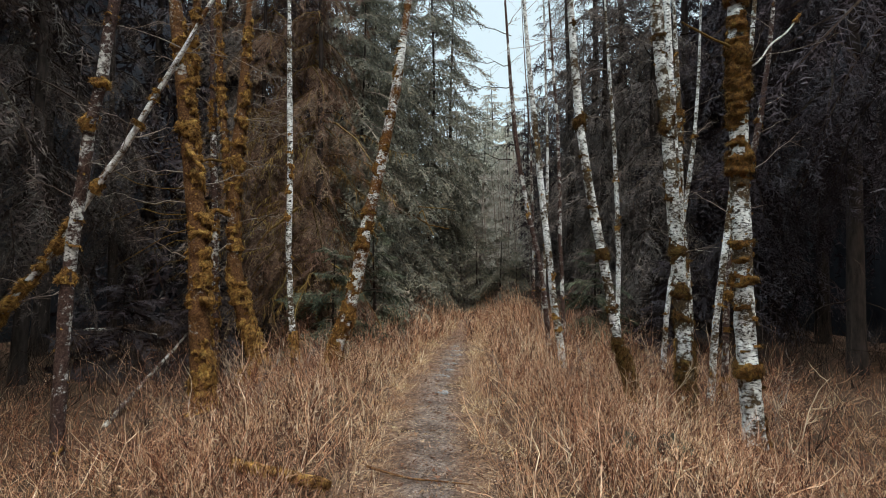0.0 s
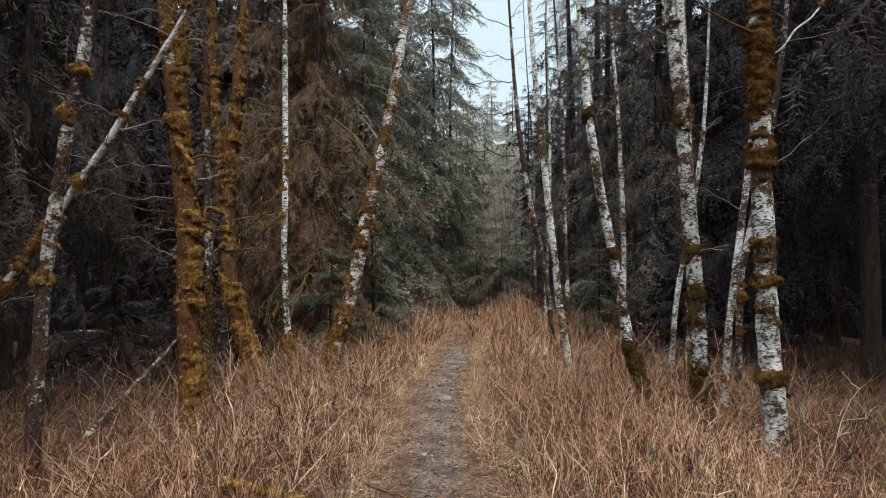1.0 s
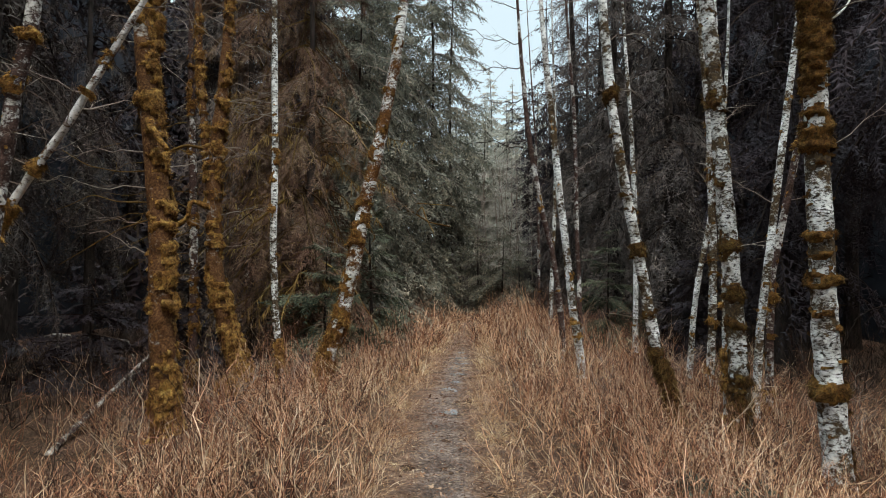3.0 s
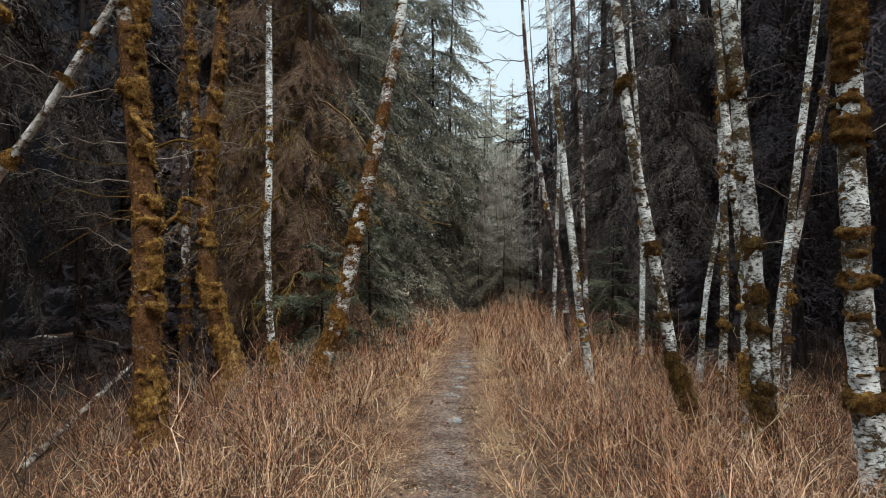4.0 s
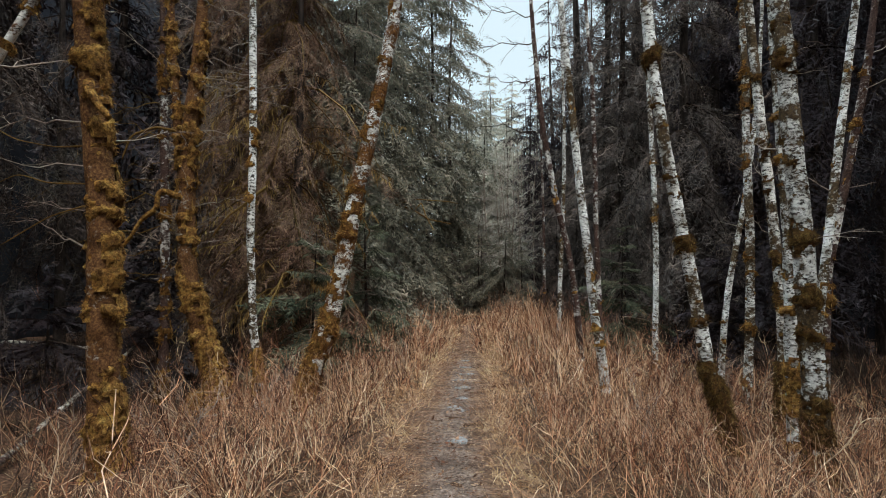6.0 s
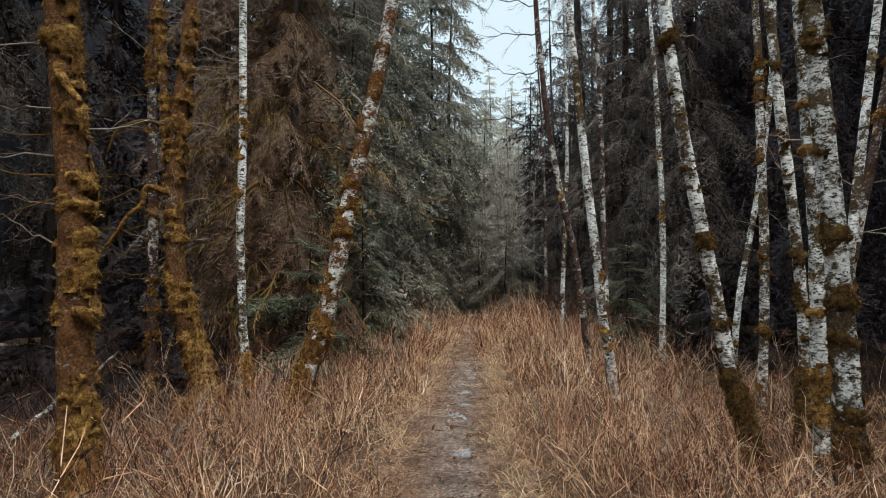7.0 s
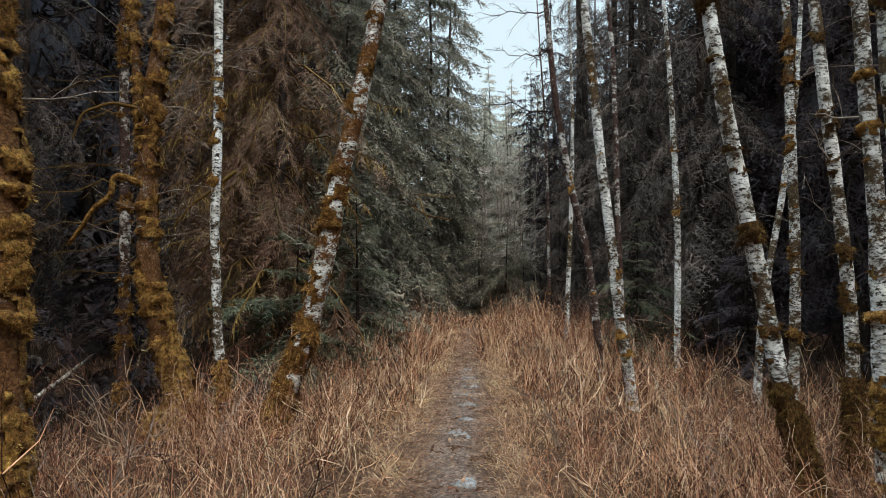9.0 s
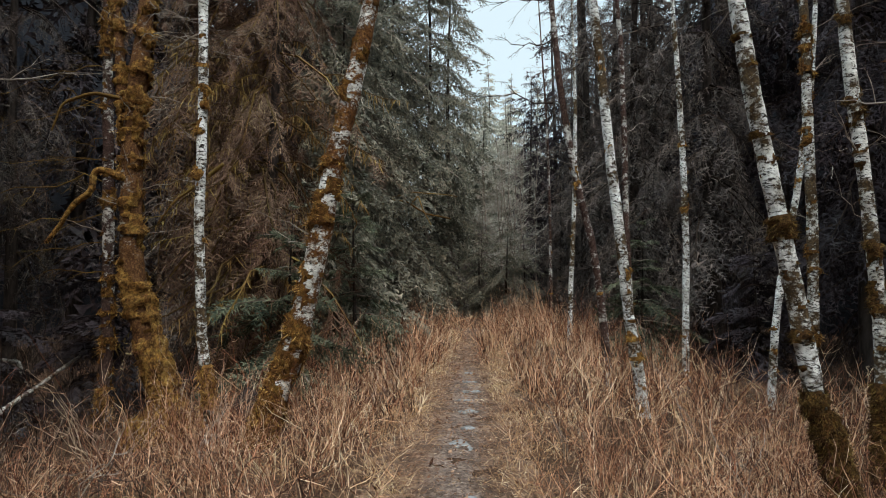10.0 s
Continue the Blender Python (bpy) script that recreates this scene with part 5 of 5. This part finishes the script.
def mound(name, x, y, rx, rz, mat, seed, label, cat, fuzz=900):
    """A rounded lump on the ground with an uneven furry surface."""
    r = np.random.default_rng(seed)
    a = np.linspace(0, 2 * np.pi, 28, endpoint=False)
    b = np.linspace(-0.35, np.pi / 2 - 0.06, 12)
    N = np.stack([np.cos(b)[:, None] * np.cos(a)[None], np.cos(b)[:, None] * np.sin(a)[None], np.sin(b)[:, None] + 0 * a[None]], -1)
    G = N * np.array([rx, rx, rz]) * (0.7 + 0.6 * vnoise(N, 2.4, seed) * 1.0 + 0.15 * vnoise(N, 7, seed + 1))[..., None]
    parts = [(G.reshape(-1, 3), [grid_faces(12, 28), (np.arange(28) + 11 * 28)[None]])]
    if fuzz:
        j = r.integers(0, 12 * 28, fuzz)
        b0 = G.reshape(-1, 3)[j] + r.normal(0, 0.012, (fuzz, 3))
        w = N.reshape(-1, 3)[j] + r.normal(0, 0.5, (fuzz, 3))
        tip = b0 + unit(w) * r.uniform(0.02, 0.07, fuzz)[:, None]
        side = unit(np.cross(w, r.normal(0, 1, (fuzz, 3)))) * 0.005
        tv = np.stack([b0 - side, b0 + side, tip], 1).reshape(-1, 3)
        parts.append((tv, [np.arange(len(tv)).reshape(-1, 3)]))
    V, F = joined(parts)
    ob = new(name, mesh_of(name, V, F, mat, True))
    ob.location = gpos(x, y)
    return tagged(ob, label, cat)


mound("mossy_stump", -4.4, 13.35, 0.28, 0.44, M_MOSS, 431, "low stump rounded over with golden moss", "stump")
mound("rotten_stump", -2.75, 12.6, 0.3, 0.5, M_CONIFERBARK, 432, "dark rotten stump beside a leaning trunk", "stump", 300)
mound("lichen_tuft", 2.38, 6.15, 0.17, 0.16, M_LICHENBUSH, 433, "blue-green lichen tuft low in the brush", "lichen", 2600)
mound("lichen_tuft", 2.0, 6.5, 0.13, 0.13, M_LICHENBUSH, 434, "blue-green lichen tuft low in the brush", "lichen", 2000)


def dead_shrub(x, y, h, seed, mat, label, thick=0.009):
    """A taller bare bush standing above the brush: each main stem a part."""
    r = np.random.default_rng(seed)
    thing = empty("dead_shrub", gpos(x, y), label, "shrub", "taller bare shrubs")
    for k in range(r.integers(2, 5)):
        a = r.uniform(0, 2 * np.pi)
        way = np.array([[math.cos(a) * 0.55, math.sin(a) * 0.55, 1.0]])
        V, F = joined(bare_limbs(np.array([[r.normal(0, 0.04), r.normal(0, 0.04), -0.05]]), way, [h * r.uniform(0.7, 1.1)], np.array([thick * r.uniform(0.7, 1.2)]), r, 8, 4, 0.55, -0.12, 2, 0.12))
        part("stem", mesh_of("stem", V, F, mat), thing)


for k, (x, y, h) in enumerate([(3.95, 6.8, 1.25), (4.9, 8.6, 1.3), (5.6, 10.4, 1.4), (-1.7, 7.2, 1.1), (-2.4, 8.0, 1.3), (-3.0, 9.3, 1.25), (-3.3, 7.5, 1.2), (-2.6, 10.6, 1.2), (3.3, 13.2, 1.5), (4.3, 14.6, 1.6),
                               (2.0, 9.4, 1.0), (1.2, 11.4, 1.0), (-3.9, 11.4, 1.3), (-5.0, 10.6, 1.3), (5.2, 12.8, 1.5), (6.4, 14.0, 1.5), (1.7, 16.0, 1.2), (-1.5, 14.5, 1.2), (2.9, 8.2, 1.1), (-4.6, 12.6, 1.4)]):
    dead_shrub(x, y, h, 450 + k, M_PALESTEM if k % 3 == 0 else M_TWIG, "pale bare shrub with arching stems" if k % 3 == 0 else "grey leafless shrub with crooked stems")
for k, (x, y, h) in enumerate([(-3.6, 11.2, 1.4), (-4.3, 11.8, 1.5), (-3.0, 11.7, 1.3), (-4.9, 11.4, 1.4), (-1.8, 12.6, 1.3), (-1.3, 13.2, 1.2), (-2.6, 11.2, 1.3), (-0.9, 14.6, 1.2), (-3.3, 12.9, 1.4),
                               (2.2, 15.4, 1.3), (3.3, 14.9, 1.4), (4.5, 13.4, 1.5), (5.3, 14.6, 1.5), (6.1, 13.2, 1.5), (3.0, 12.2, 1.2), (5.8, 11.6, 1.3), (2.5, 17.5, 1.3), (4.0, 17.0, 1.4), (-1.0, 17.0, 1.3)]):
    dead_shrub(x, y, h, 560 + k, M_FROSTSTEM, "fine pale pinkish leafless shrub in front of the trees", 0.0065)
# edge shrubs whose dark colour stands in for the stand's shade
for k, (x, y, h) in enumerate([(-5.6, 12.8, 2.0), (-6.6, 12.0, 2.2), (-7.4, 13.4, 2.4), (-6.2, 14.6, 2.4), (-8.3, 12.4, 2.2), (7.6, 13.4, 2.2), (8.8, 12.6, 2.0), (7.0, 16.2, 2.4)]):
    dead_shrub(x, y, h, 480 + k, M_DARKTWIG, "leafless shrub at the edge of the stand, darkened for shade", 0.012)
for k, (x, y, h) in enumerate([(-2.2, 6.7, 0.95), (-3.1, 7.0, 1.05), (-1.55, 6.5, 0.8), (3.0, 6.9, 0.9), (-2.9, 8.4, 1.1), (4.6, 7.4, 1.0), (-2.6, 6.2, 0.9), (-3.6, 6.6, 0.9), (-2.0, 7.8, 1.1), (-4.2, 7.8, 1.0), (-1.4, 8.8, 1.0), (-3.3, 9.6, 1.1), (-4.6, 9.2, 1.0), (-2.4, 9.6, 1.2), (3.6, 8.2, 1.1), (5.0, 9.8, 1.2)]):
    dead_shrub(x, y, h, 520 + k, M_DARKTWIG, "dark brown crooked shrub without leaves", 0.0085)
limb_tube("fallen_branch", [(-7.1, 16.2, 0.52), (-6.6, 14.2, 0.23), (-6.25, 12.7, 0.03), (-5.85, 11.0, -0.22), (-5.45, 9.4, -0.45)], 0.028, 0.045, M_LOG, 421, label="thin pale broken trunk lying in the brush", cat="branch", group="fallen wood")


def side_limbs(thing, places, way, lengths, radius, seed, mat, label, droop=-0.15):
    """Long crooked branches with fine twigs, each a part of its tree."""
    r = np.random.default_rng(seed)
    o = np.array(thing.location)
    for (x, y, z), ln in zip(places, lengths):
        w = np.array([way]) + r.normal(0, 0.22, (1, 3))
        V, F = joined(bare_limbs(np.array([[x, y, z]]), w, [ln], np.array([radius * r.uniform(0.7, 1.2)]), r, 9, 6, 0.5, droop, 2, 0.11))
        part("branch", mesh_of("branch", V - o, F, mat), thing, label)


bough_tree = [o for o in scene.objects if o.name.startswith("hemlock_tree") and abs(o.location.y - 33) < 0.1][0]
limb_tube("broken_bough", [(-2.55, 32.6, 6.6), (-2.4, 29.6, 5.6), (-1.5, 28.4, 5.3), (-0.7, 28.0, 4.75), (0.3, 27.6, 4.5)], 0.05, 0.025, M_MOSSTWIG, 423, bough_tree, label="broken bough hung with yellow moss", tufts=160)
limb_tube("broken_bough", [(-1.3, 28.3, 5.2), (-1.0, 28.1, 5.5), (-0.8, 28.0, 4.9), (-0.45, 27.9, 4.25)], 0.03, 0.02, M_DRAPE, 424, bough_tree, label="snapped yellow-mossed side bough", tufts=120)
limb_tube("broken_bough", [(-2.3, 29.4, 5.6), (-1.2, 28.8, 5.75), (0.2, 28.5, 5.6), (0.6, 28.4, 5.5)], 0.025, 0.012, M_DRAPE, 425, bough_tree, label="thin yellow-mossed bough", tufts=120)
side_limbs(t_ld, [(-5.9, 14.8, z) for z in (5.6, 5.2, 4.9, 4.4, 4.1, 3.6, 3.1, 2.6, 2.1)], (-1.0, -0.15, 0.1), [1.6, 2.0, 1.2, 1.8, 2.3, 1.9, 1.6, 1.4, 1.2], 0.013, 501, M_MOSSTWIG, "crooked mossy branch with fine twigs", -0.3)
side_limbs(t_l2, [(-4.2, 9.4, z) for z in (6.2, 5.5, 4.4, 3.7, 3.2, 2.7, 2.3)], (-1.0, 0.2, 0.15), [1.2, 1.0, 0.9, 1.3, 1.4, 1.5, 1.1], 0.011, 502, M_TWIG, "thin bare branch with crooked twigs", -0.1)
side_limbs(t_l3, [(-5.05, 14.2, z) for z in (7.0, 6.6, 6.3, 6.0, 5.8, 5.3, 4.9, 4.6, 3.4, 2.9)], (1.0, -0.1, 0.25), [1.5, 1.2, 1.4, 1.6, 1.7, 1.2, 1.3, 1.0, 1.3, 0.9], 0.012, 503, M_TWIG, "thin bare branch with crooked twigs", -0.15)
side_limbs(t_l4, [(-3.3, 12.3, z) for z in (6.2, 5.9, 5.6, 5.3, 5.0, 4.7, 4.3, 3.6)], (-1.0, 0.1, 0.1), [1.2, 0.8, 0.9, 1.2, 1.1, 0.7, 0.8, 0.7], 0.008, 504, M_TWIG, "thin bare branch with crooked twigs", -0.1)
side_limbs(t_l4, [(-3.28, 12.3, z) for z in (5.7, 5.45, 5.1, 4.9)], (1.0, 0.1, 0.0), [0.9, 1.0, 1.2, 0.6], 0.008, 514, M_TWIG, "thin bare branch with crooked twigs", -0.05)
side_limbs(t_r3, [(2.35, 10.0, 5.6), (2.4, 10.0, 4.9)], (0.8, 0.3, 0.1), [0.9, 0.7], 0.012, 505, M_TWIG, "thin bare side branch")
side_limbs(t_r1, [(1.85, 15.3, z) for z in (8.6, 7.8, 7.2, 6.4, 5.2)], (-1.0, -0.2, 0.35), [1.5, 1.8, 1.6, 1.2, 1.4], 0.016, 506, M_DARKTWIG, "thin dark branch against the sky", -0.2)
